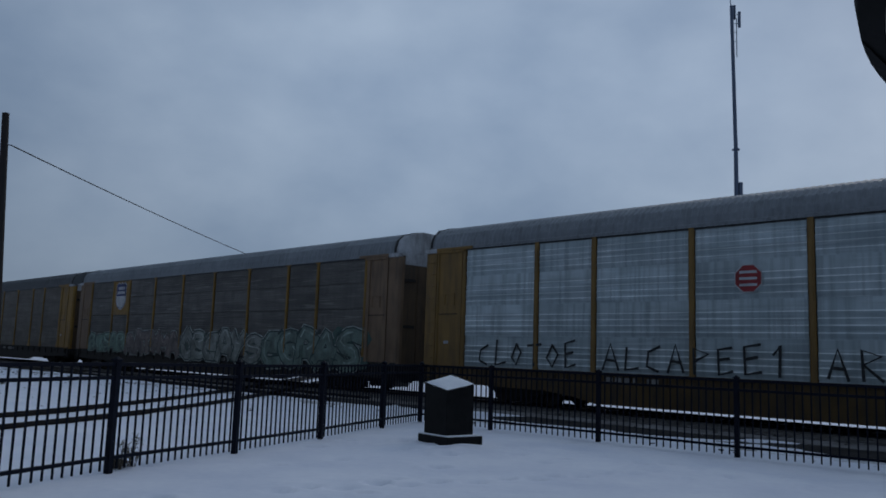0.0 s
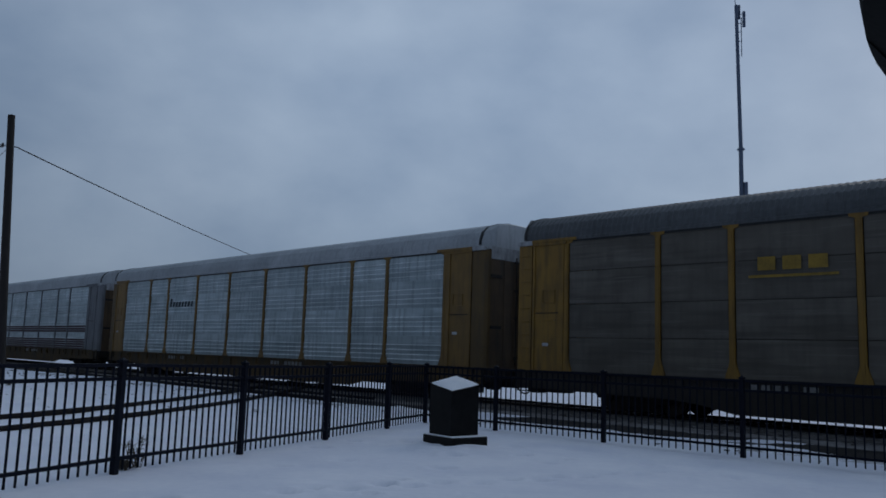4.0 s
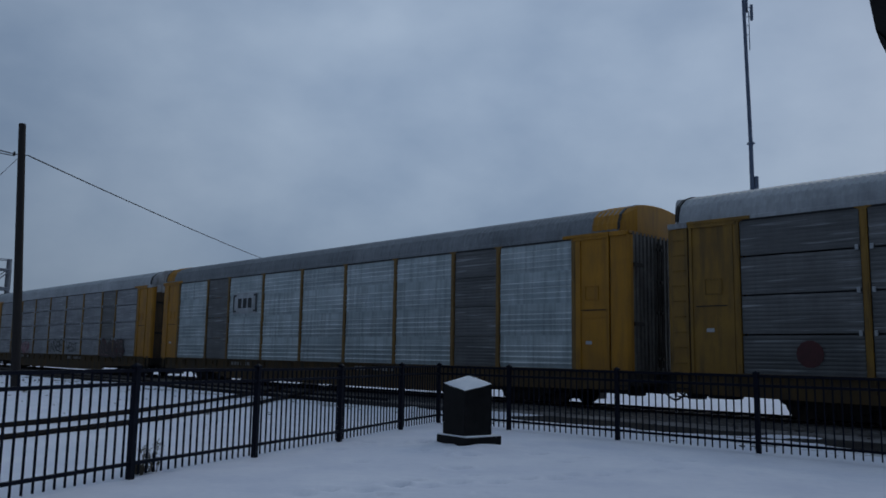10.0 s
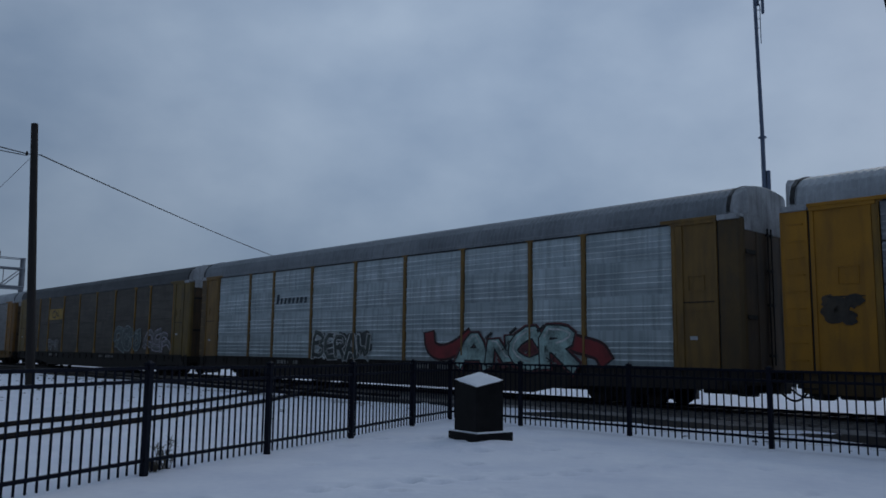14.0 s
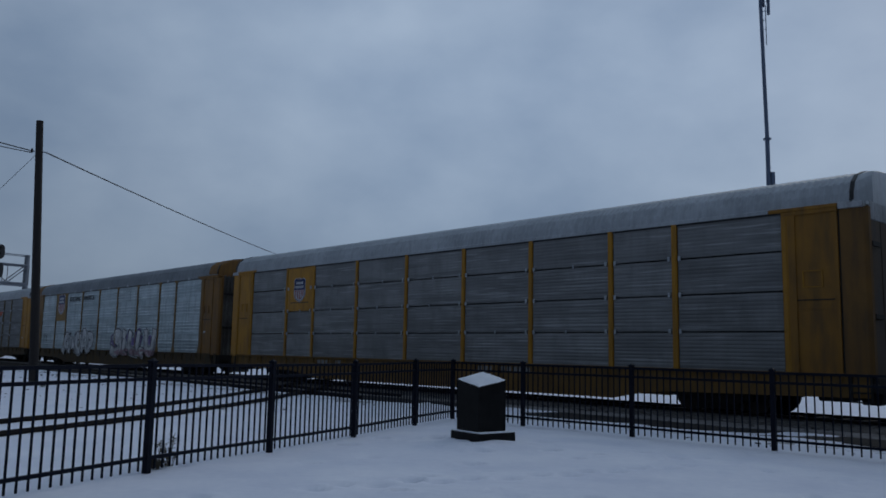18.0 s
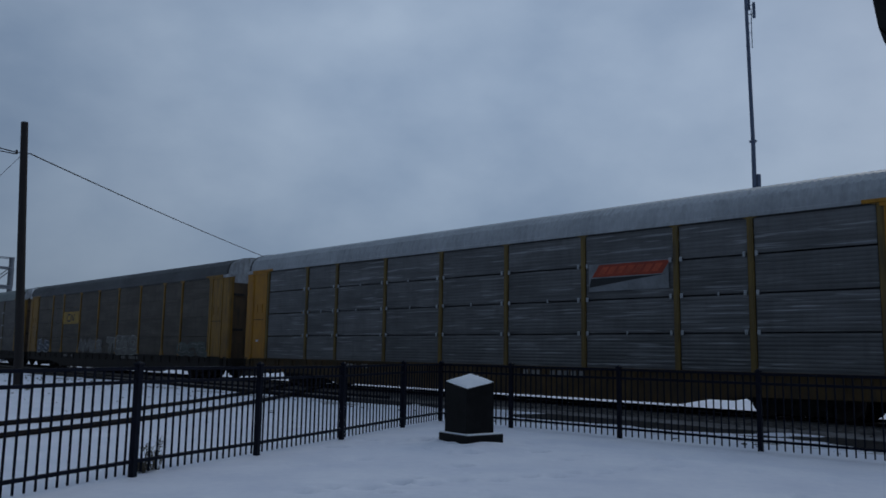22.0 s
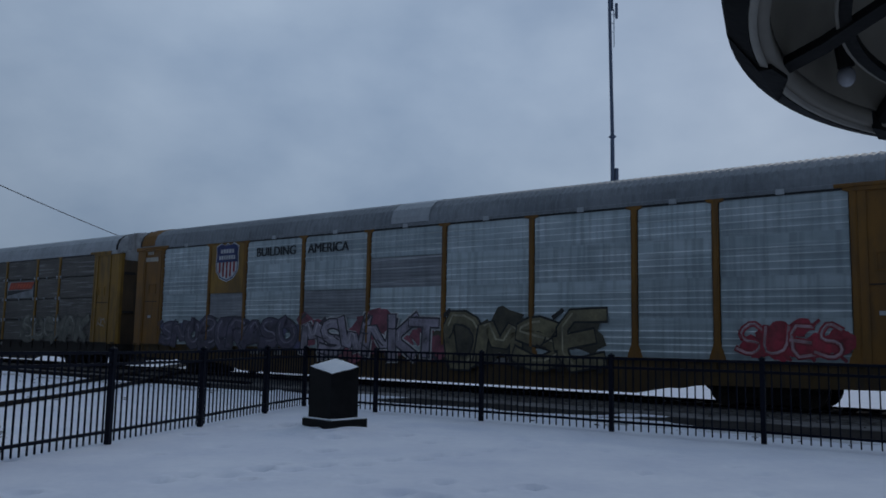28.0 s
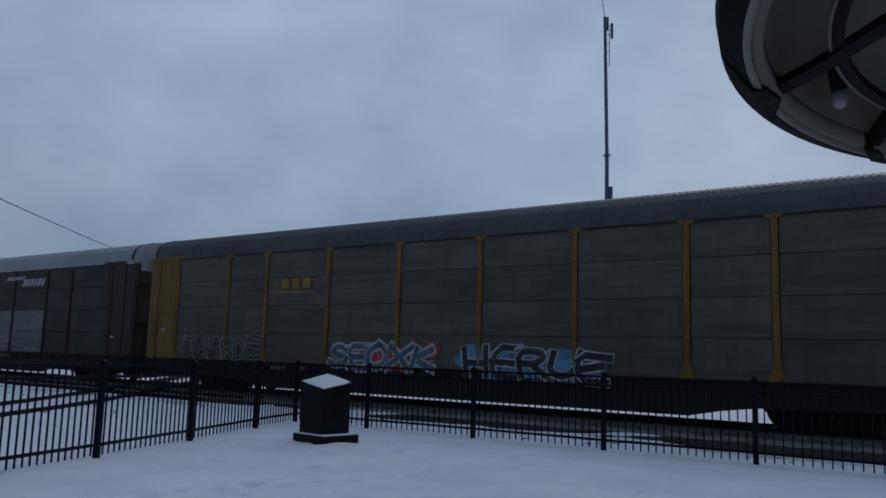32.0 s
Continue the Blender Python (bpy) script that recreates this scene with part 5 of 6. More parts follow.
def graffiti(car, x0, x1, z0, z1, glyphs, fill, edge, seed, fat=0.4, cloud=None, halo=None, label="spray-painted graffiti"):
    """Sprayed swollen letter shapes: a cloud behind, a dark or light edge, the fill and a glint."""
    rng = random.Random(seed)
    n = len(glyphs)
    step = (x1 - x0) / n
    h = z1 - z0
    layers = {}

    def layer(i, colour, name):
        if i not in layers:
            layers[i] = (bmesh.new(), colour, name)
        return layers[i][0]

    if cloud:
        for k in range(n * 4):
            cx, cz = x0 + rng.random() * (x1 - x0) * 1.04 - 0.02, z0 + h * rng.uniform(0.12, 0.92)
            r = h * rng.uniform(0.2, 0.36)
            bm = layer(0, cloud, "graffiti_cloud")
            pts = [(cx + r * 1.25 * math.cos(a) * rng.uniform(0.75, 1.2), cz + r * math.sin(a) * rng.uniform(0.75, 1.2)) for a in np.linspace(0, 2 * math.pi, 14, endpoint=False)]
            mid = bm.verts.new((cx, SIDE - 0.037 - 0.0001 * k, cz))
            ring = [bm.verts.new((px, SIDE - 0.037 - 0.0001 * k, pz)) for px, pz in pts]
            for i in range(len(ring)):
                bm.faces.new((mid, ring[i], ring[(i + 1) % len(ring)]))
    lettered = isinstance(glyphs, str)
    for g, kind in enumerate(glyphs):
        sx, sz, slant = step * rng.uniform(0.95, 1.12), h * rng.uniform(0.84, 1.02), rng.uniform(-0.15, 0.22)
        ox, oz = x0 + g * step + rng.uniform(-0.04, 0.04) * step, z0 + h * rng.uniform(0, 0.08)
        y = SIDE - 0.042 - 0.0009 * g
        for j, line in enumerate(LETTERS[kind] if lettered else GLYPHS[kind]):
            if lettered:  # no two letters drawn alike
                line = [(px + rng.uniform(-0.1, 0.1), pz + rng.uniform(-0.09, 0.09)) for px, pz in line]
            pts = [(ox + (px + slant * (pz - 0.5)) * sx, oz + pz * sz) for px, pz in line]
            if 2 < len(pts) < 9:
                for _ in range(1 if lettered else 2):
                    pts = rounded(pts)
            w = fat * min(h, step) * rng.uniform(0.88, 1.12)
            if halo:
                stroke(layer(-1, halo, "graffiti_outline"), pts, w + 0.2 * min(h, 1.0), SIDE - 0.0385 - 0.00002 * (g * 3 + j))
            if edge:
                stroke(layer(1, edge, "graffiti_edge"), pts, w + (0.11 if lettered else 0.13) * min(h, 1.0), y + 0.0004 - 0.00002 * j)
            stroke(layer(2, fill, "graffiti_letters"), pts, w, y - 0.00002 * j)
            if edge and len(pts) > 4:
                stroke(layer(3, tuple(min(1, c * 1.5 + 0.08) for c in fill), "graffiti_glint"), [(px, pz + w * 0.2) for px, pz in pts[2:-2]], w * 0.16, y - 0.0003)
        if lettered and edge:  # sharp serifs that stick out of the letters
            for px, pz, up in ((0.1, 1.0, 1), (0.95, 0.0, -1)):
                if rng.random() < 0.7:
                    q = (ox + px * sx, oz + pz * sz)
                    stroke(layer(1, edge, "graffiti_edge"), [(q[0] - 0.16 * sx, q[1] - 0.02 * up), (q[0] + 0.04 * sx, q[1] + up * 0.13 * h)], 0.1 * h, y + 0.00035)
    if edge:
        bm = layer(4, edge, "graffiti_inner_line")
        for k in range(n if lettered else n * 4):
            cx, cz, a = x0 + rng.random() * (x1 - x0), z0 + h * rng.uniform(0.15, 0.8), rng.uniform(0, 3.1)
            l = h * rng.uniform(0.1, 0.22)
            stroke(bm, [(cx - l * math.cos(a), cz - l * math.sin(a)), (cx + 0.2 * l, cz - 0.15 * l), (cx + l * math.cos(a), cz + l * math.sin(a))], h * 0.035, SIDE - 0.062 - 0.0002 * k)
    for i in sorted(layers):
        bm, colour, name = layers[i]
        ob = part(name, bm, aerosol(colour), car, label)
        if i in (-1, 0, 3, 4):
            ob["kind"] = "stuff"


def tag_line(car, x0, x1, z0, z1, shapes, colour, w, seed):
    """One thin hand-drawn line of angular letters."""
    rng = random.Random(seed)
    bm = bmesh.new()
    step = (x1 - x0) / len(shapes)
    for i, s in enumerate(shapes):
        if s is None:
            continue
        sx, sz = step * rng.uniform(0.62, 0.78), (z1 - z0) * rng.uniform(0.8, 1.0)
        for j, line in enumerate(s):
            stroke(bm, [(x0 + i * step + px * sx, z0 + pz * sz + rng.uniform(-0.02, 0.02)) for px, pz in line], w, SIDE - 0.042 - 0.0008 * (i + 0.2 * j))
    part("graffiti_line", bm, spray(colour), car, "thin black sprayed letters")


def bay(i, f=0.5):
    return POSTS[i] + (POSTS[i + 1] - POSTS[i]) * f


def sign_maple(car):
    decal(car, "sign_panel", rect(bay(2), 3.4, 2.5, 0.95), RED, 0.006)
    bars(car, bay(2) - 0.05, 3.58, 2.1, 0.22, 8, (0.55, 0.55, 0.57), 0.012)
    bars(car, bay(2) - 0.3, 3.22, 1.6, 0.22, 7, (0.55, 0.55, 0.57), 0.012)


def sign_frame(car, b, z, w, h, colour, panel=None):
    if panel:
        decal(car, "sign_panel", rect(bay(b), z, w * 1.15, h * 1.35), panel, 0.006)
    bars(car, bay(b), z + h * 0.05, w * 0.86, h * 0.5, 3, colour, 0.012)
    decal(car, "sign_line", rect(bay(b), z - h * 0.42, w, h * 0.1), colour, 0.012)


def sign_box(car, b):
    for sx in (-1, 1):
        decal(car, "sign_bracket", rect(bay(b) + sx * 0.92, 3.45, 0.1, 0.75), INK, 0.012)
        for sz in (-1, 1):
            decal(car, "sign_bracket", rect(bay(b) + sx * 0.82, 3.45 + sz * 0.34, 0.2, 0.08), INK, 0.012)
    decal(car, "sign_panel", rect(bay(b), 3.45, 1.95, 0.9), (0.5, 0.54, 0.57), 0.006)
    bars(car, bay(b), 3.45, 1.25, 0.42, 3, INK, 0.012)


def sign_loop(car, b, z, w, h, yellow=GOLD):
    decal(car, "sign_panel", rect(bay(b), z, w, h), yellow, 0.006)
    bm = bmesh.new()
    k = w / 2.6
    x = bay(b)
    stroke(bm, [(x - 0.1 * k, z + 0.2 * k), (x - 0.48 * k, z + 0.2 * k), (x - 0.58 * k, z + 0.1 * k), (x - 0.58 * k, z - 0.12 * k), (x - 0.48 * k, z - 0.2 * k), (x - 0.04 * k, z - 0.2 * k), (x + 0.05 * k, z - 0.1 * k), (x + 0.1 * k, z + 0.16 * k), (x + 0.2 * k, z + 0.16 * k), (x + 0.42 * k, z - 0.18 * k), (x + 0.52 * k, z - 0.18 * k), (x + 0.58 * k, z + 0.2 * k)], 0.09 * k, SIDE - 0.052)
    part("emblem_line", bm, spray(INK), car, "dark looped emblem line")


def sign_swoosh(car, b, z):
    x = bay(b)
    decal(car, "sign_panel", rect(x, z - 0.1, 2.45, 0.75), (0.26, 0.28, 0.3), 0.006)
    decal(car, "emblem_band", rect(x + 0.08, z + 0.08, 2.15, 0.33, 0.12), (0.42, 0.055, 0.022), 0.010)
    bars(car, x + 0.08, z + 0.08, 1.9, 0.2, 7, (0.6, 0.1, 0.04), 0.014, 0.08)
    decal(car, "emblem_swoosh", [(x - 1.2, z - 0.36), (x - 1.15, z - 0.12), (x + 1.15, z - 0.11), (x + 0.2, z - 0.2)], INK, 0.012)


SPECS = (
    # screens, posts, flared, roof, ends, sill, label
    ("silver", "ochre", False, "grey", "ochre", "yellow", "silver-blue ribbed autorack railcar with ochre posts and a red emblem"),
    ("dim", "yellow", True, "grey", "tan", "black", "grimy grey autorack railcar with tan ends and green graffiti"),
    ("dusk", "yellow", True, "dark", "yellow", "black", "dark sooty autorack railcar with thin yellow flared posts"),
    ("silver", "ochre", True, "pale", "ochre", "yellow", "clean silver autorack railcar with ochre flared posts"),
    ("silver", "lead", True, "pale", "lead", "yellow", "silver and grey autorack railcar with dark red stripes"),
    ("slate", "yellow", True, "pale", "yellow", "yellow", "slate-grey autorack railcar with yellow posts and a red sign"),
    ("silver", "ochre", True, "grey", "gold", "yellow", "silver autorack railcar with two darker bays and yellow ends"),
    ("grey", "yellow", True, "pale", "gold", "yellow", "grey autorack railcar with pink and dark graffiti"),
    ("silver", "ochre", True, "grey", "ochre", "black", "silver autorack railcar with large red and teal graffiti"),
    ("dark", "yellow", True, "dark", "olive", "black", "dark brown-grey autorack railcar with a yellow sign panel"),
    ("steel", "gold", False, "pale", "gold", "amber", "slate-grey autorack railcar with a yellow shield panel"),
    ("silver", "ochre", True, "grey", "orange", "yellow", "silver autorack railcar with white and purple graffiti"),
    ("slate", "olive", True, "pale", "gold", "yellow", "slate-grey autorack railcar with olive-yellow posts and an orange sign"),
    ("dark", "yellow", True, "dark", "yellow", "black", "dark sooty autorack railcar with pale graffiti and yellow sign"),
    ("dim", "drab", True, "green", "yellow", "black", "brownish grey autorack railcar with icy white end"),
    ("silver", "orange", True, "grey", "orange", "yellow", "silver autorack railcar with orange posts and colourful graffiti"),
    ("ash", "yellow", True, "pale", "yellow", "black", "dark grey autorack railcar with pale graffiti along its foot"),
    ("dusk", "yellow", True, "dark", "yellow", "black", "dark autorack railcar with bright blue graffiti"),
    ("brown", "maroon", False, "pale", "maroon", "black", "dark maroon autorack railcar with white lettering bars"),
)


def wagon(i):
    screens, posts, flared, roof, ends, sill, label = SPECS[i]
    rng = random.Random(100 + i)
    car = empty("autorack_car")
    tagged(car, label, "railcar", "train of autorack cars")
    pm, em = PAINTS[posts], PAINTS[ends]
    place("underframe", keep("underframe", frame_mesh), car, material=GUNK)
    place("side_sill", keep("side_sill", sill_mesh), car, material=SILLS[sill])
    place("side_sill", keep("side_sill", sill_mesh), car, m=pose(0, 0, 0, 0, 0, 180), material=SILLS[sill])
    place("roof", keep("roof", roof_mesh), car, m={7: pose(-0.165, 0, 0) @ Matrix.Diagonal((1.0124, 1, 1, 1)), 17: pose(-0.07, 0, 0) @ Matrix.Diagonal((0.9945, 1, 1, 1))}.get(i), material=ROOFS[roof])
    place("far_side", keep("far_side", lambda: box(bmesh.new(), -13.05, 1.44, Z0, 13.05, 1.5, Z1)), car, material=PANELS[screens])
    place("eave_rail", keep("eave_rail", lambda: box(bmesh.new(), -11.9, -1.53, Z1 - 0.09, 11.9, -1.45, Z1 - 0.042)), car, material=BLACK)
    for x in POSTS:
        place("side_post", post_mesh((2 if i in (2, 3, 4, 9, 11, 13, 15, 17) else 1) if flared else 0), car, m=pose(x, SIDE, Z0), material=pm)
    for b in range(9):
        a, c = POSTS[b] + 0.095, POSTS[b + 1] - 0.095
        kind = screens
        if i in (6, 7) and b in (1, 7):
            kind = "slate"
        if i == 15 and b in (3,):
            kind = "silver"
        if i in (10, 11, 15) and b == 1 or i == 1 and b == 1:
            # a smooth painted panel over the upper half
            part("emblem_panel", box(bmesh.new(), a, SIDE - 0.03, 2.86, c, SIDE, Z1), PAINTS["gold" if i == 10 else "yellow"], car, "yellow painted emblem panel")
        for r in range(2 if b == 1 and i in (1, 10, 11, 15) else 4):
            z = Z0 + r * SHEET_H
            k2 = kind
            if i == 15 and (b, r) in ((4, 2), (3, 1), (1, 1)):
                k2 = "grey"
            if i == 18 and b in (5, 6) and r < 2:
                k2 = "steel"
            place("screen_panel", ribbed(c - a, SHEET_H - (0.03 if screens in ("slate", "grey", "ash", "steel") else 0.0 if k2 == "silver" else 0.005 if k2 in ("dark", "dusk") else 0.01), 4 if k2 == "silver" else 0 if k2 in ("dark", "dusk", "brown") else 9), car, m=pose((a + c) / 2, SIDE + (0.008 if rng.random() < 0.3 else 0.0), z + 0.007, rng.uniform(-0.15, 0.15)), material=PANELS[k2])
    if screens in ("slate", "grey", "dim", "ash", "steel") and i != 1:
        for x in POSTS[1:-1]:
            for r in (1, 2, 3):
                if rng.random() < 0.6 and x < POSTS[-2]:
                    nxt = POSTS[POSTS.index(x) + 1]
                    place("panel_clip", clip_mesh(), car, m=pose((x + nxt) / 2 + rng.uniform(-0.2, 0.2), SIDE - 0.03, Z0 + r * SHEET_H) @ Matrix.Diagonal((0.6, 1, 0.8, 1)), material=ROOFS["pale"])
                for s in (-1, 1):
                    place("panel_clip", clip_mesh(), car, m=pose(x + s * 0.15, SIDE - 0.045, Z0 + r * SHEET_H), material=ROOFS["pale"])
    for s, turn in ((1, 0), (-1, 180)):
        base = pose(0, 0, 0, 0, 0, turn)
        iced = i == 14 and s > 0
        em = PAINTS["amber" if i == 10 and s > 0 else ends]
        reach = {(5, -1): 1.04, (7, -1): 1.18, (17, 1): 0.84}.get((i, s), 1.0)  # some wagons have a longer or shorter end bay
        fit = Matrix.Translation((s * 11.98 * (1 - reach), 0, 0)) @ Matrix.Diagonal((reach, 1, 1, 1))
        for side in (1, -1):
            # near side and far side of this end
            me = keep(f"end_panel:{s}:{side}", lambda: mirrored(end_side_mesh(), s, 1, (0, SIDE, 0), side))
            place("end_panel", me, car, m=fit, material=em)
            me = keep(f"corner:{s}:{side}", lambda: mirrored(end_corner_mesh(), s, side))
            place("corner_door_guide", me, car, m=fit, material=PAINTS["umber" if i in (3, 8) else "russet"] if i in (3, 8) or i == 10 and s > 0 else em)
            place("end_ledge", keep(f"ledge:{s}:{side}", lambda: mirrored(end_ledge_mesh(), s, 1, (0, SIDE, 0), side)), car, m=fit, material=em)
            place("corner_cap", keep(f"cap:{s}:{side}", lambda: mirrored(corner_cap_mesh(), s, side)), car, m=fit, material=em if i in (6, 11, 15, 17) else SNOW_GREY)
            if i not in (6, 11, 15):
                place("door_gap", keep(f"gap:{s}:{side}", lambda: mirrored(end_gap_mesh(), s, side)), car, m=fit, material=SILLS["black"])
            fluted = i in (6, 11, 15)
            me = keep(f"end_door:{s}:{side}:{fluted}", lambda: mirrored(door_mesh(side, fluted), s, 1))
            leaf = place("end_door", me, car, m=fit, material=FLUTED if fluted else END_DOOR)
            place("lock_rod", keep(f"latch:{s}:{side}", lambda: mirrored(latch_mesh(side), s, 1)), leaf, material=SILLS["black"])
        if s < 0 and i not in (4, 11, 15):
            for k in range(9):
                place("rung", keep("rung", lambda: mirrored(rung_mesh(), -1, 1)), car, m=fit @ pose(0, 0, 1.25 + k * 0.38), material=em)
        if i not in (6, 11, 15):
            place("door_head", keep(f"head:{s}", lambda: mirrored(door_head_mesh(), s, 1)), car, m=fit, material=END_DOOR if iced else SNOW_GREY, label="" if iced else "snow-dusted head of the end doors")
        else:
            place("roof_end", keep(f"roof_end:{s}", lambda: mirrored(roof_end_mesh(), s, 1)), car, material=em, label="orange painted last roof sheet")
        place("end_sill", keep(f"end_sill:{s}", lambda: mirrored(end_sill_mesh(), s, 1)), car, material=GUNK)
        place("uncoupling_lever", keep(f"lever:{s}", lambda: mirrored(lever_mesh(), s, 1)), car, material=GUNK)
        place("roof_hood", keep(f"hood:{s}", lambda: mirrored(hood_mesh(), s, 1)), car, m=fit, material=(SNOW_GREY if i in (1, 5, 7, 8, 9, 13, 14, 16, 17) else ROOFS[roof]) if i not in (6, 11, 15) else em)
        place("roof_gasket", keep(f"gasket:{s}", lambda: mirrored(gasket_mesh(), s, 1)), car, m=fit, material=BLACK)
        place("coupler", keep(f"coupler:{s}", lambda: mirrored(coupler_mesh(), s, 1)), car, material=GUNK)
        hose(car, s)
        truck(car, s * 9.9)
    if i in (11, 15):
        for b in range(9):
            if b != 1:
                place("eave_tab", keep("eave_tab", lambda: box(bmesh.new(), -0.09, -0.03, -0.06, 0.09, 0.0, 0.06, 0.006)), car, m=pose(bay(b), SIDE - 0.03, Z1 - 0.015), material=ROOFS["pale"])
    for s in (-1, 1):
        x = s * 12.5
        bm = bmesh.new()
        for e in (rect(x, 3.28, 0.44, 0.02), rect(x, 2.92, 0.44, 0.02), rect(x - 0.21, 3.1, 0.02, 0.36), rect(x + 0.21, 3.1, 0.02, 0.36)):
            prism(bm, e, SIDE - 0.045, SIDE - 0.025)
        part("placard_frame", bm, em, car)
        part("panel_seam", box(bmesh.new(), x - 0.46, SIDE - 0.04, 2.62, x + 0.46, SIDE - 0.02, 2.645), SILLS["black"], car)
        if i % 3 != 1:
            decal(car, "sticker", rect(x - 0.1, 1.75 + 0.3 * (i % 2), 0.2, 0.09), WHITE, 0.006)
    bars(car, bay(2, 0.4), 0.85, 1.6, 0.14, 6, (0.3, 0.3, 0.3), -0.075)
    bars(car, bay(5, 0.6), 0.85, 2.2, 0.14, 9, (0.3, 0.3, 0.3), -0.075)
    markings(i, car)
    return car


def mirrored(bm, sx, sy=1, shift=(0, 0, 0), side=1):
    """The mesh turned to the other end (sx) or the other side (sy), after a shift."""
    for v in bm.verts:
        v.co += Vector(shift)
        v.co.x *= sx
        v.co.y *= sy * side
    return bm


L_C, L_L, L_O, L_T = [[(0.9, 0.95), (0.2, 0.7), (0.1, 0.2), (0.8, 0.0)]], [[(0.2, 1), (0.1, 0), (0.9, 0.12)]], [[(0.5, 1), (0.1, 0.4), (0.5, 0), (0.9, 0.6), (0.5, 1)]], [[(0, 0.95), (1, 1)], [(0.5, 0.97), (0.45, 0)]]
L_E, L_A = [[(0.9, 1), (0.1, 0.9), (0.15, 0), (0.95, 0.1)], [(0.1, 0.5), (0.75, 0.55)]], [[(0, 0), (0.5, 1), (1, 0)], [(0.2, 0.4), (0.85, 0.35)]]
L_P, L_I, L_R = [[(0.15, 0), (0.1, 1), (0.9, 0.75), (0.15, 0.45)]], [[(0.2, 0.7), (0.55, 1), (0.5, 0)]], [[(0.15, 0), (0.1, 1), (0.9, 0.75), (0.15, 0.5), (0.95, 0)]]
PLUM, ICE = (0.13, 0.09, 0.24), (0.5, 0.54, 0.56)


def markings(i, car):
    if i == 0:
        decal(car, "emblem_back", [(bay(3) + 0.36 * math.cos(a), 3.35 + 0.36 * math.sin(a)) for a in np.linspace(math.pi / 8, 2 * math.pi + math.pi / 8, 8, endpoint=False)], WHITE, 0.006)
        decal(car, "emblem_face", [(bay(3) + 0.33 * math.cos(a), 3.35 + 0.33 * math.sin(a)) for a in np.linspace(math.pi / 8, 2 * math.pi + math.pi / 8, 8, endpoint=False)], RED, 0.01)
        for k in range(3):
            decal(car, "lettering_bar", rect(bay(3), 3.5 - k * 0.15, 0.42, 0.06), WHITE, 0.014)
        tag_line(car, -11.2, 1.4, 1.12, 1.85, (L_C, L_L, L_O, L_T, L_O, L_E, None, L_A, L_L, L_C, L_A, L_P, L_E, L_E, L_I, None, L_A, L_R, L_E, L_A), INK, 0.07, 4)
    elif i == 1:
        shield(car, bay(1), 3.84, 1.22, 1.48, plain=True)
        pale = (0.34, 0.38, 0.36)
        graffiti(car, -11.7, -7.3, 1.05, 1.8, "BESAB", (0.12, 0.2, 0.16), (0.03, 0.05, 0.04), 11, 0.36, halo=(0.24, 0.3, 0.27), cloud=(0.09, 0.14, 0.11))
        graffiti(car, -7.0, -1.5, 1.0, 1.88, "AATYMA", (0.15, 0.12, 0.11), (0.06, 0.045, 0.042), 12, 0.4, halo=pale, cloud=(0.1, 0.085, 0.075))
        graffiti(car, -1.2, 5.4, 0.85, 1.9, "OBEAYS", (0.2, 0.22, 0.2), (0.03, 0.05, 0.043), 13, 0.36, halo=pale, cloud=(0.08, 0.11, 0.095))
        graffiti(car, 5.6, 11.7, 0.85, 1.95, "EGRAS", (0.13, 0.19, 0.165), (0.02, 0.045, 0.04), 14, 0.4, halo=(0.27, 0.31, 0.29), cloud=(0.05, 0.1, 0.085))
    elif i == 2:
        sign_frame(car, 2, 3.65, 2.0, 0.62, GOLD)
        graffiti(car, -0.8, 1.4, 1.15, 1.7, (5, 4, 0, 6), (0.06, 0.06, 0.06), (0.42, 0.42, 0.44), 21, 0.2)
    elif i == 3:
        script_bars(car, bay(2), 3.35, 2.35)
    elif i == 4:
        for z, h in ((2.33, 0.1), (2.195, 0.1), (2.06, 0.1), (1.57, 0.095), (1.44, 0.095), (1.31, 0.095), (1.18, 0.095), (1.075, 0.06)):
            for b in range(9):
                decal(car, "stripe", rect(bay(b), z, POSTS[b + 1] - POSTS[b] - 0.22, h), (0.055, 0.014, 0.018), 0.004)
        decal(car, "sign_panel", rect(bay(2), 4.15, 2.55, 0.85), (0.10, 0.02, 0.024), 0.008)
        decal(car, "emblem_face", [(bay(2) - 0.9 + 0.27 * math.cos(a), 4.17 + 0.27 * math.sin(a)) for a in np.linspace(0, 6.283, 14, endpoint=False)], (0.45, 0.4, 0.4), 0.012)
        bars(car, bay(2) + 0.35, 4.22, 1.6, 0.2, 14, (0.42, 0.38, 0.38), 0.012, 0.03)
        bars(car, bay(2) + 0.35, 3.95, 1.1, 0.09, 9, (0.35, 0.32, 0.32), 0.012)
    elif i == 5:
        sign_maple(car)
        decal(car, "emblem_face", [(bay(0) + 0.2 + 0.3 * math.cos(a), 1.5 + 0.3 * math.sin(a)) for a in np.linspace(0, 6.283, 14, endpoint=False)], (0.09, 0.02, 0.024), 0.006)
    elif i == 6:
        sign_box(car, 2)
    elif i == 7:
        graffiti(car, -8.3, -5.2, 1.1, 1.75, "MWNYXK", (0.42, 0.28, 0.31), (0.06, 0.03, 0.04), 31, 0.2, cloud=(0.3, 0.12, 0.16))
        graffiti(car, -1.3, 1.3, 1.15, 1.95, "INSEE", (0.02, 0.025, 0.025), None, 32, 0.15)
        graffiti(car, 1.9, 3.8, 1.2, 1.75, "WEST", (0.05, 0.055, 0.055), None, 33, 0.12)
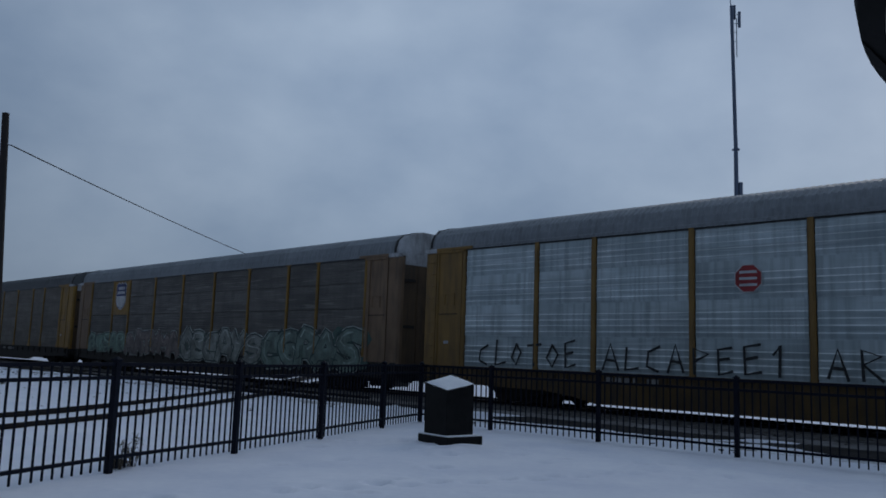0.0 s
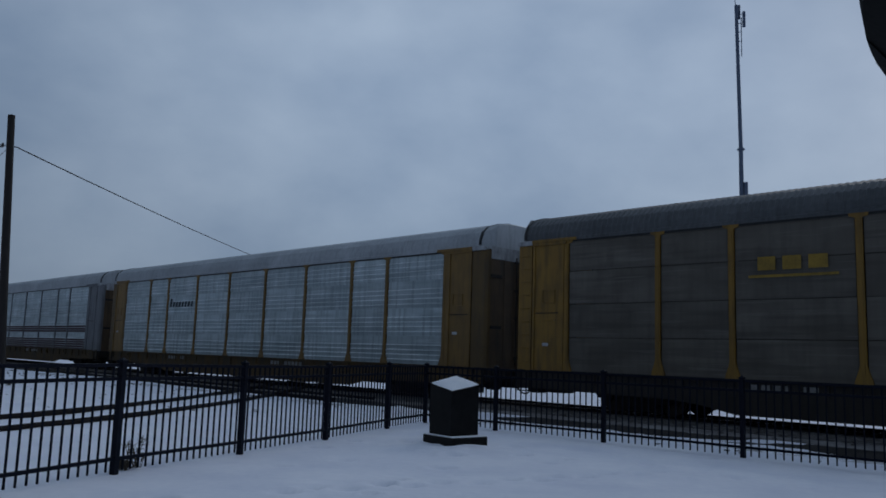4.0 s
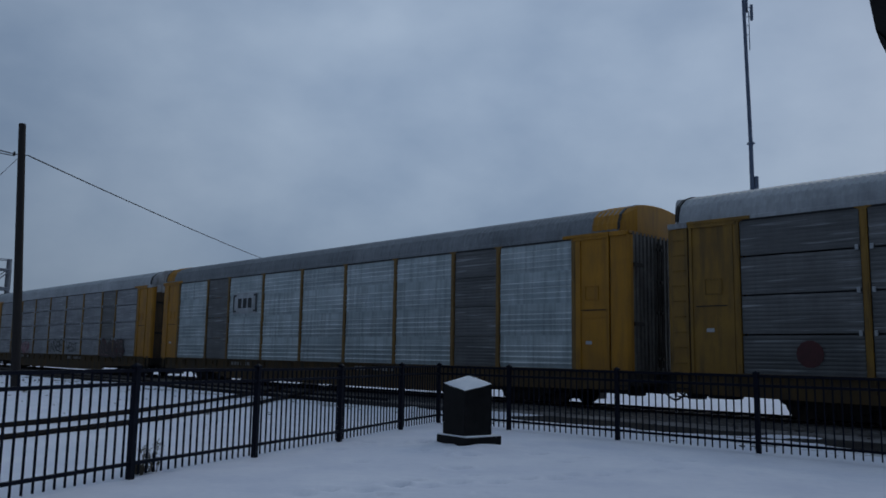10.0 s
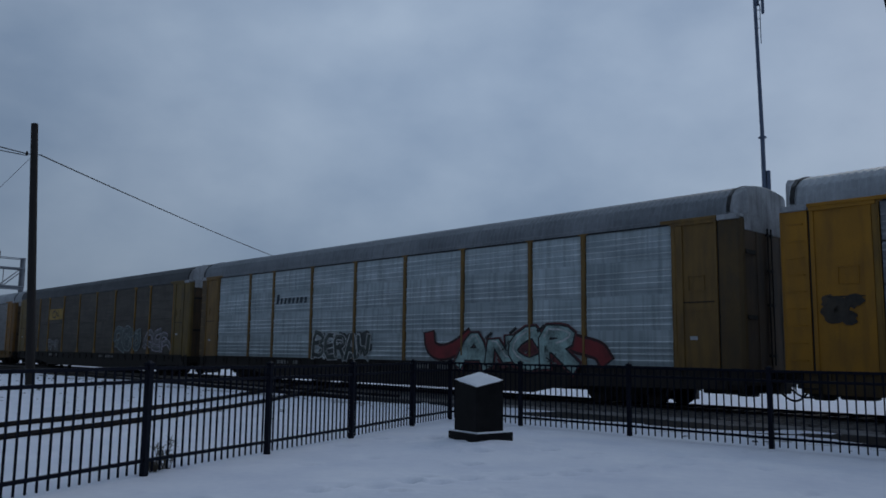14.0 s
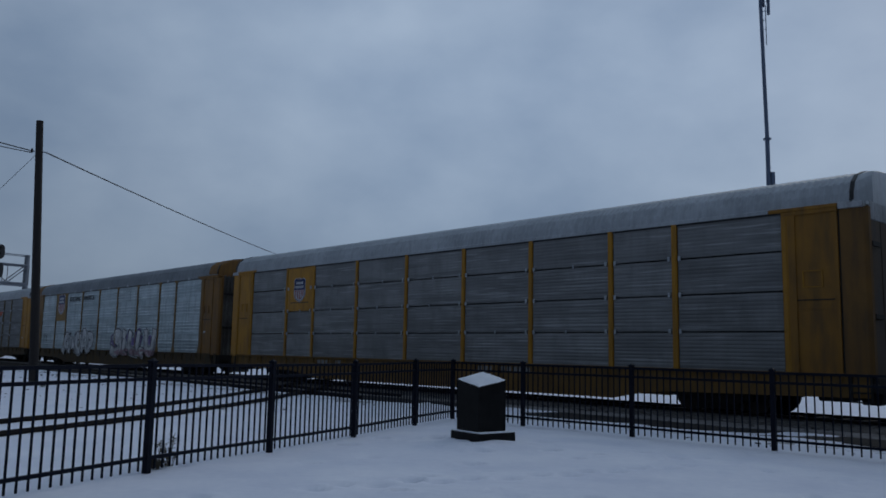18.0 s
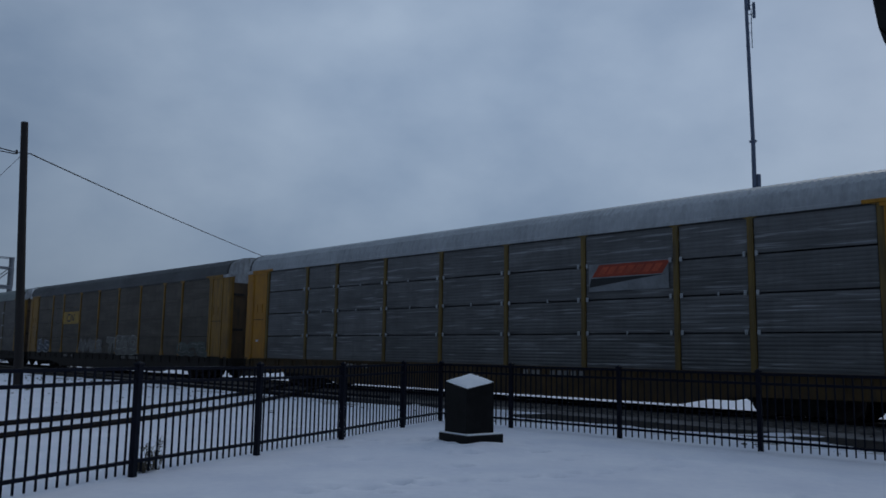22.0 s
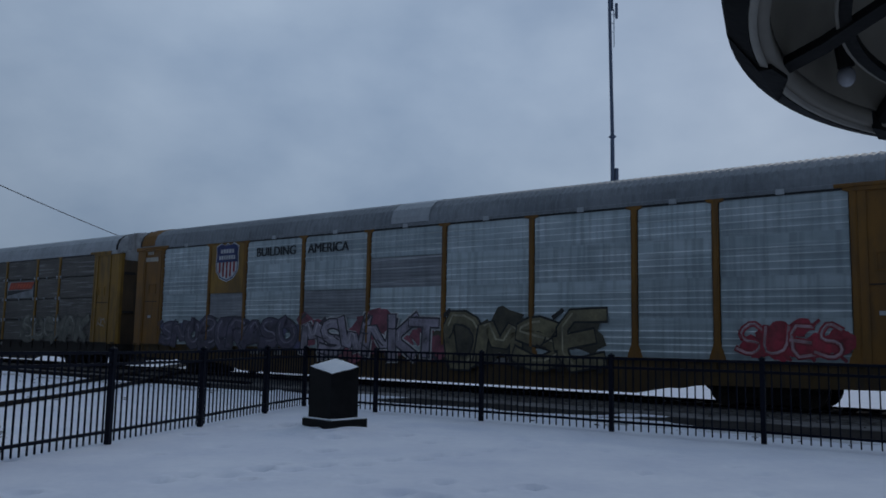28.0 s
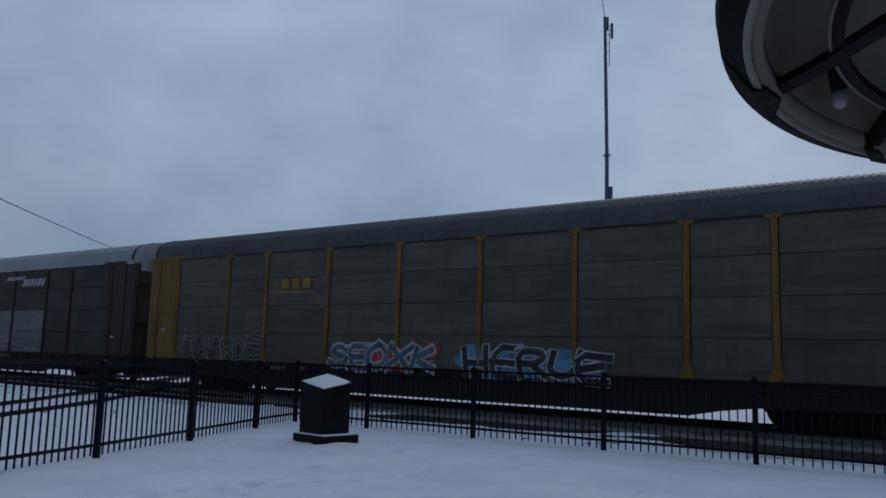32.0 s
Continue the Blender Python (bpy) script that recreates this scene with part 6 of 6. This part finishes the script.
        graffiti(car, 7.3, 10.4, 1.0, 1.8, (7, 3, 4, 0, 6), (0.045, 0.016, 0.018), (0.02, 0.012, 0.012), 34, 0.3, cloud=(0.06, 0.014, 0.016))
        graffiti(car, -12.95, -12.35, 2.1, 2.6, (7, 0), (0.04, 0.03, 0.02), None, 35, 0.6, cloud=(0.05, 0.035, 0.02), label="dark sprayed smudge")
    elif i == 8:
        script_bars(car, bay(2), 3.35, 2.35)
        graffiti(car, -4.0, -0.5, 1.08, 1.95, "BERAW", (0.045, 0.06, 0.055), ICE, 41, 0.24, cloud=(0.05, 0.06, 0.06))
        for k, pts in enumerate(([(2.75, 1.85), (2.8, 1.5), (3.15, 1.32), (3.6, 1.33), (4.1, 1.5), (4.6, 1.8)], [(8.3, 1.85), (8.7, 1.62), (9.2, 1.52), (9.6, 1.42), (9.75, 1.2)])):
            pts = rounded(rounded(pts))
            bm = bmesh.new()
            stroke(bm, pts, 0.56, SIDE - 0.0362)
            part("graffiti_edge", bm, spray((0.06, 0.012, 0.014)), car, "dark red spray-painted swoosh")
            bm = bmesh.new()
            stroke(bm, pts, 0.4, SIDE - 0.0366)
            part("graffiti_swoosh", bm, spray((0.3, 0.03, 0.035)), car, "red spray-painted swoosh")
        graffiti(car, 4.3, 8.6, 0.95, 1.92, "ANCR", (0.34, 0.49, 0.47), (0.02, 0.018, 0.02), 42, 0.34, cloud=(0.12, 0.025, 0.03), halo=(0.14, 0.03, 0.035))
    elif i == 9:
        sign_loop(car, 2, 3.5, 2.6, 0.7)
        graffiti(car, -6.9, -4.9, 1.2, 1.8, "CMS", (0.09, 0.09, 0.09), (0.3, 0.31, 0.32), 51, 0.22)
        graffiti(car, 4.6, 8.0, 1.2, 2.5, (4, 7, 2), (0.06, 0.08, 0.08), (0.2, 0.25, 0.25), 52, 0.3)
        graffiti(car, 8.6, 11.6, 1.2, 2.2, (1, 3, 8), (0.1, 0.1, 0.1), (0.3, 0.28, 0.32), 53, 0.2)
    elif i == 10:
        shield(car, bay(1), 3.72, 0.84, 1.0)
        bars(car, bay(1), 3.2, 1.3, 0.05, 10, (0.1, 0.07, 0.03), 0.006)
    elif i == 11:
        shield(car, bay(1), 3.95, 1.25, 1.35)
        words(car, "BUILDING", bay(2) + 0.12, 4.2, 0.43, (0.03, 0.035, 0.04))
        words(car, "AMERICA", bay(3) - 0.3, 4.2, 0.43, (0.03, 0.035, 0.04))
        graffiti(car, -7.1, -1.9, 0.92, 2.0, "ANOAP", (0.5, 0.52, 0.56), (0.02, 0.025, 0.04), 61, 0.38, halo=(0.52, 0.54, 0.58))
        graffiti(car, 1.2, 6.7, 0.95, 2.15, "SILLU", (0.55, 0.57, 0.6), (0.02, 0.03, 0.06), 62, 0.38, cloud=PLUM, halo=(0.5, 0.52, 0.55))
        tag_line(car, -11.2, -10.2, 1.5, 2.1, (L_P, L_R), INK, 0.05, 6)
        graffiti(car, 1.4, 6.8, 0.82, 1.12, (7, 0, 7, 0, 7), (0.36, 0.22, 0.26), None, 63, 0.5)
    elif i == 12:
        sign_swoosh(car, 6, 3.55)
    elif i == 13:
        sign_loop(car, 2, 3.15, 2.6, 0.75)
        graffiti(car, -11.5, -9.4, 1.1, 1.75, "SWS", (0.04, 0.055, 0.09), (0.42, 0.46, 0.5), 71, 0.34)
        graffiti(car, -4.1, -0.6, 1.1, 1.75, "AMEB", (0.13, 0.13, 0.125), (0.17, 0.17, 0.165), 72, 0.2, cloud=(0.11, 0.11, 0.105))
        graffiti(car, 0.2, 4.2, 1.1, 1.85, "TEEB", (0.12, 0.12, 0.112), (0.24, 0.25, 0.235), 73, 0.36)
        graffiti(car, 8.9, 11.7, 1.1, 1.6, (7, 0, 6), (0.06, 0.075, 0.068), (0.075, 0.095, 0.088), 74, 0.4)
    elif i == 14:
        sign_loop(car, 2, 3.35, 2.2, 0.95, (0.42, 0.34, 0.13))
        graffiti(car, -4.2, 1.2, 1.1, 2.0, "HSETAB", (0.14, 0.138, 0.135), None, 81, 0.13)
        graffiti(car, 4.6, 7.0, 1.1, 1.8, "TNE", (0.14, 0.135, 0.13), None, 82, 0.12)
        part("hood_plate", box(bmesh.new(), 13.66, -1.04, 4.5, 13.69, 1.04, 5.36, 0.008), SILLS["black"], car, "sooty black plate under the roof end")
        for k in range(9):
            y = -1.0 + k * 0.25
            part("ice_streak", box(bmesh.new(), 13.685, y - 0.085, 4.68 - 0.07 * ((k * 37) % 5), 13.72, y + 0.085, 5.52 - 0.1 * abs(y) ** 3, 0.012), SNOW_ON, car, "frozen white snow streak")
        rod_at = bmesh.new()
        rod(rod_at, (13.75, -0.4, 5.38), (13.75, 1.0, 5.38), 0.022, 0.022, 8)
        part("grab_rail", rod_at, BLACK, car)
    elif i == 15:
        shield(car, bay(1), 3.95, 1.25, 1.4)
        words(car, "BUILDING", bay(2) + 0.12, 4.2, 0.43, (0.03, 0.035, 0.04))
        words(car, "AMERICA", bay(3) - 0.3, 4.2, 0.43, (0.03, 0.035, 0.04))
        decal(car, "lettering_bar", rect(-12.6, 4.25, 0.8, 0.16), (0.5, 0.47, 0.4), 0.006)
        bars(car, -12.7, 4.5, 0.4, 0.12, 3, (0.5, 0.47, 0.4), 0.006)
        graffiti(car, -11.8, -4.5, 1.05, 1.85, "SNOBERASO", (0.085, 0.075, 0.115), (0.03, 0.028, 0.045), 91, 0.42, cloud=(0.09, 0.09, 0.17))
        graffiti(car, -4.2, 1.3, 0.85, 1.95, "MSWNKT", (0.3, 0.27, 0.33), (0.05, 0.045, 0.06), 92, 0.26, halo=(0.6, 0.62, 0.64), cloud=(0.24, 0.07, 0.1))
        graffiti(car, 1.5, 6.2, 0.8, 2.0, "DMSE", (0.17, 0.15, 0.085), (0.012, 0.012, 0.012), 93, 0.27, cloud=(0.06, 0.055, 0.035))
        graffiti(car, 9.5, 11.6, 1.15, 1.85, "SUES", (0.42, 0.26, 0.28), (0.28, 0.03, 0.045), 94, 0.12, cloud=(0.32, 0.03, 0.05))
        bm = bmesh.new()
        edge = [[bm.verts.new((x, y * 1.012, 4.7 + (z - 4.7) * 1.012 + 0.014)) for y, z in ROOF_LINE[2:9]] for x in (-0.57, 0.85)]
        for k in range(len(edge[0]) - 1):
            bm.faces.new((edge[0][k], edge[1][k], edge[1][k + 1], edge[0][k + 1]))
        part("roof_patch", bm, ROOFS["pale"], car, "paler replaced roof sheet")
    elif i == 16:
        sign_swoosh(car, 6, 3.4)
        graffiti(car, -12.45, -12.0, 1.45, 1.75, (7,), (0.2, 0.32, 0.36), None, 88, 0.7, label="small pale blue sprayed blot")
        graffiti(car, 12.35, 12.85, 1.6, 2.05, (1, 5), (0.5, 0.5, 0.46), None, 89, 0.12, label="small white scrawl")
        graffiti(car, -11.6, -7.3, 1.1, 1.95, "BUCEY", (0.2, 0.205, 0.22), (0.04, 0.04, 0.046), 95, 0.28, cloud=(0.12, 0.14, 0.145))
        graffiti(car, -5.9, -2.0, 1.1, 1.75, "HITOP", (0.3, 0.31, 0.32), (0.05, 0.05, 0.06), 96, 0.32, cloud=(0.1, 0.1, 0.11))
        graffiti(car, 0.2, 4.0, 1.1, 1.8, "CEMO", (0.16, 0.16, 0.155), (0.085, 0.085, 0.08), 97, 0.34)
        graffiti(car, 6.2, 11.6, 1.1, 2.0, "SOEXAK", (0.13, 0.13, 0.105), (0.08, 0.078, 0.068), 98, 0.36)
    elif i == 17:
        sign_frame(car, 2, 3.55, 1.7, 0.62, GOLD)
        graffiti(car, -11.3, -7.2, 1.1, 1.8, "DWARDE", (0.05, 0.05, 0.05), (0.24, 0.25, 0.25), 99, 0.16)
        graffiti(car, -4.1, -0.1, 0.92, 1.62, "SEOXK", (0.07, 0.16, 0.24), (0.5, 0.54, 0.57), 101, 0.22, cloud=(0.5, 0.055, 0.055), halo=(0.6, 0.6, 0.6))
        graffiti(car, 0.95, 5.2, 0.85, 1.6, "HERUE", (0.02, 0.03, 0.035), (0.5, 0.58, 0.62), 102, 0.22, cloud=(0.1, 0.33, 0.6))
    elif i == 18:
        bars(car, 4.4, 4.32, 1.7, 0.17, 7, WHITE, 0.02, 0.06)
        bars(car, 6.0, 4.1, 1.9, 0.32, 6, WHITE, 0.02, 0.1)


# how far the play in the couplings puts each wagon from an even spacing
SLACK = (-0.15, -0.11, 0.11, 0.13, -0.04, -0.04, 0.01, 0.0, 0.02, 0.11, 0.07, 0.07, 0.12, -0.07, -0.10, -0.09, 0.0, 0.16, 0.42)
# small unevenness of the pull: seconds, metres ahead
PULL = ((0, -0.03), (1, -0.02), (2, -0.04), (3, -0.11), (4.5, -0.05), (6, -0.03), (7, 0.2), (8, 0.03), (9, -0.04), (10, -0.02), (11, -0.1), (12, 0.0), (13, -0.12), (14, -0.05), (15.5, 0.03), (17, 0.1), (20, 0.12), (23, 0.12), (24, 0.02), (25, 0.1), (26.5, 0.15), (28, 0.18), (29, 0.24), (30, -0.01), (31, 0.06), (32, -0.19))
CARS = []


def start_u(i):
    return -5.03 - 28.6 * i + SLACK[i]


def train():
    for i in range(len(SPECS)):
        car = wagon(i)
        car.matrix_basis = Matrix.Translation(at(start_u(i), MAIN_N, RAIL_TOP)) @ TRACK
        CARS.append(car)


def run_of(t):
    ahead = PULL[-1][1]
    for (a, p), (b, q) in zip(PULL, PULL[1:]):
        if a <= t < b:
            k = (t - a) / (b - a)
            ahead = p + (q - p) * k * k * (3 - 2 * k)
            break
    return 15.21 * t - 0.0087 * t * t + ahead


def motions():
    # one turning pair of axles; the others share its keys
    for dx in (-0.86, 0.86):
        lead = next(w for w, d in WHEELS if d == dx)
        walk(lead, [(k / 30, pose(dx, 0, 0.42, 0, math.degrees(run_of(k / 30) / 0.42), 0)) for k in range(961)])
        for w, d in WHEELS:
            if d == dx and w is not lead:
                w.rotation_mode = "QUATERNION"
                w.animation_data_create()
                w.animation_data.action = lead.animation_data.action
                w.animation_data.action_slot = lead.animation_data.action_slot
    for i, car in enumerate(CARS):
        walk(car, [(t, Matrix.Translation(at(start_u(i) + run_of(t), MAIN_N, RAIL_TOP)) @ TRACK) for t, _ in PULL])


ground()
tracks()
monument()
lines()
mast()
signal_gantry()
beyond()
far_post()
debris()
weeds()
lamp()
train()
fence()
motions()
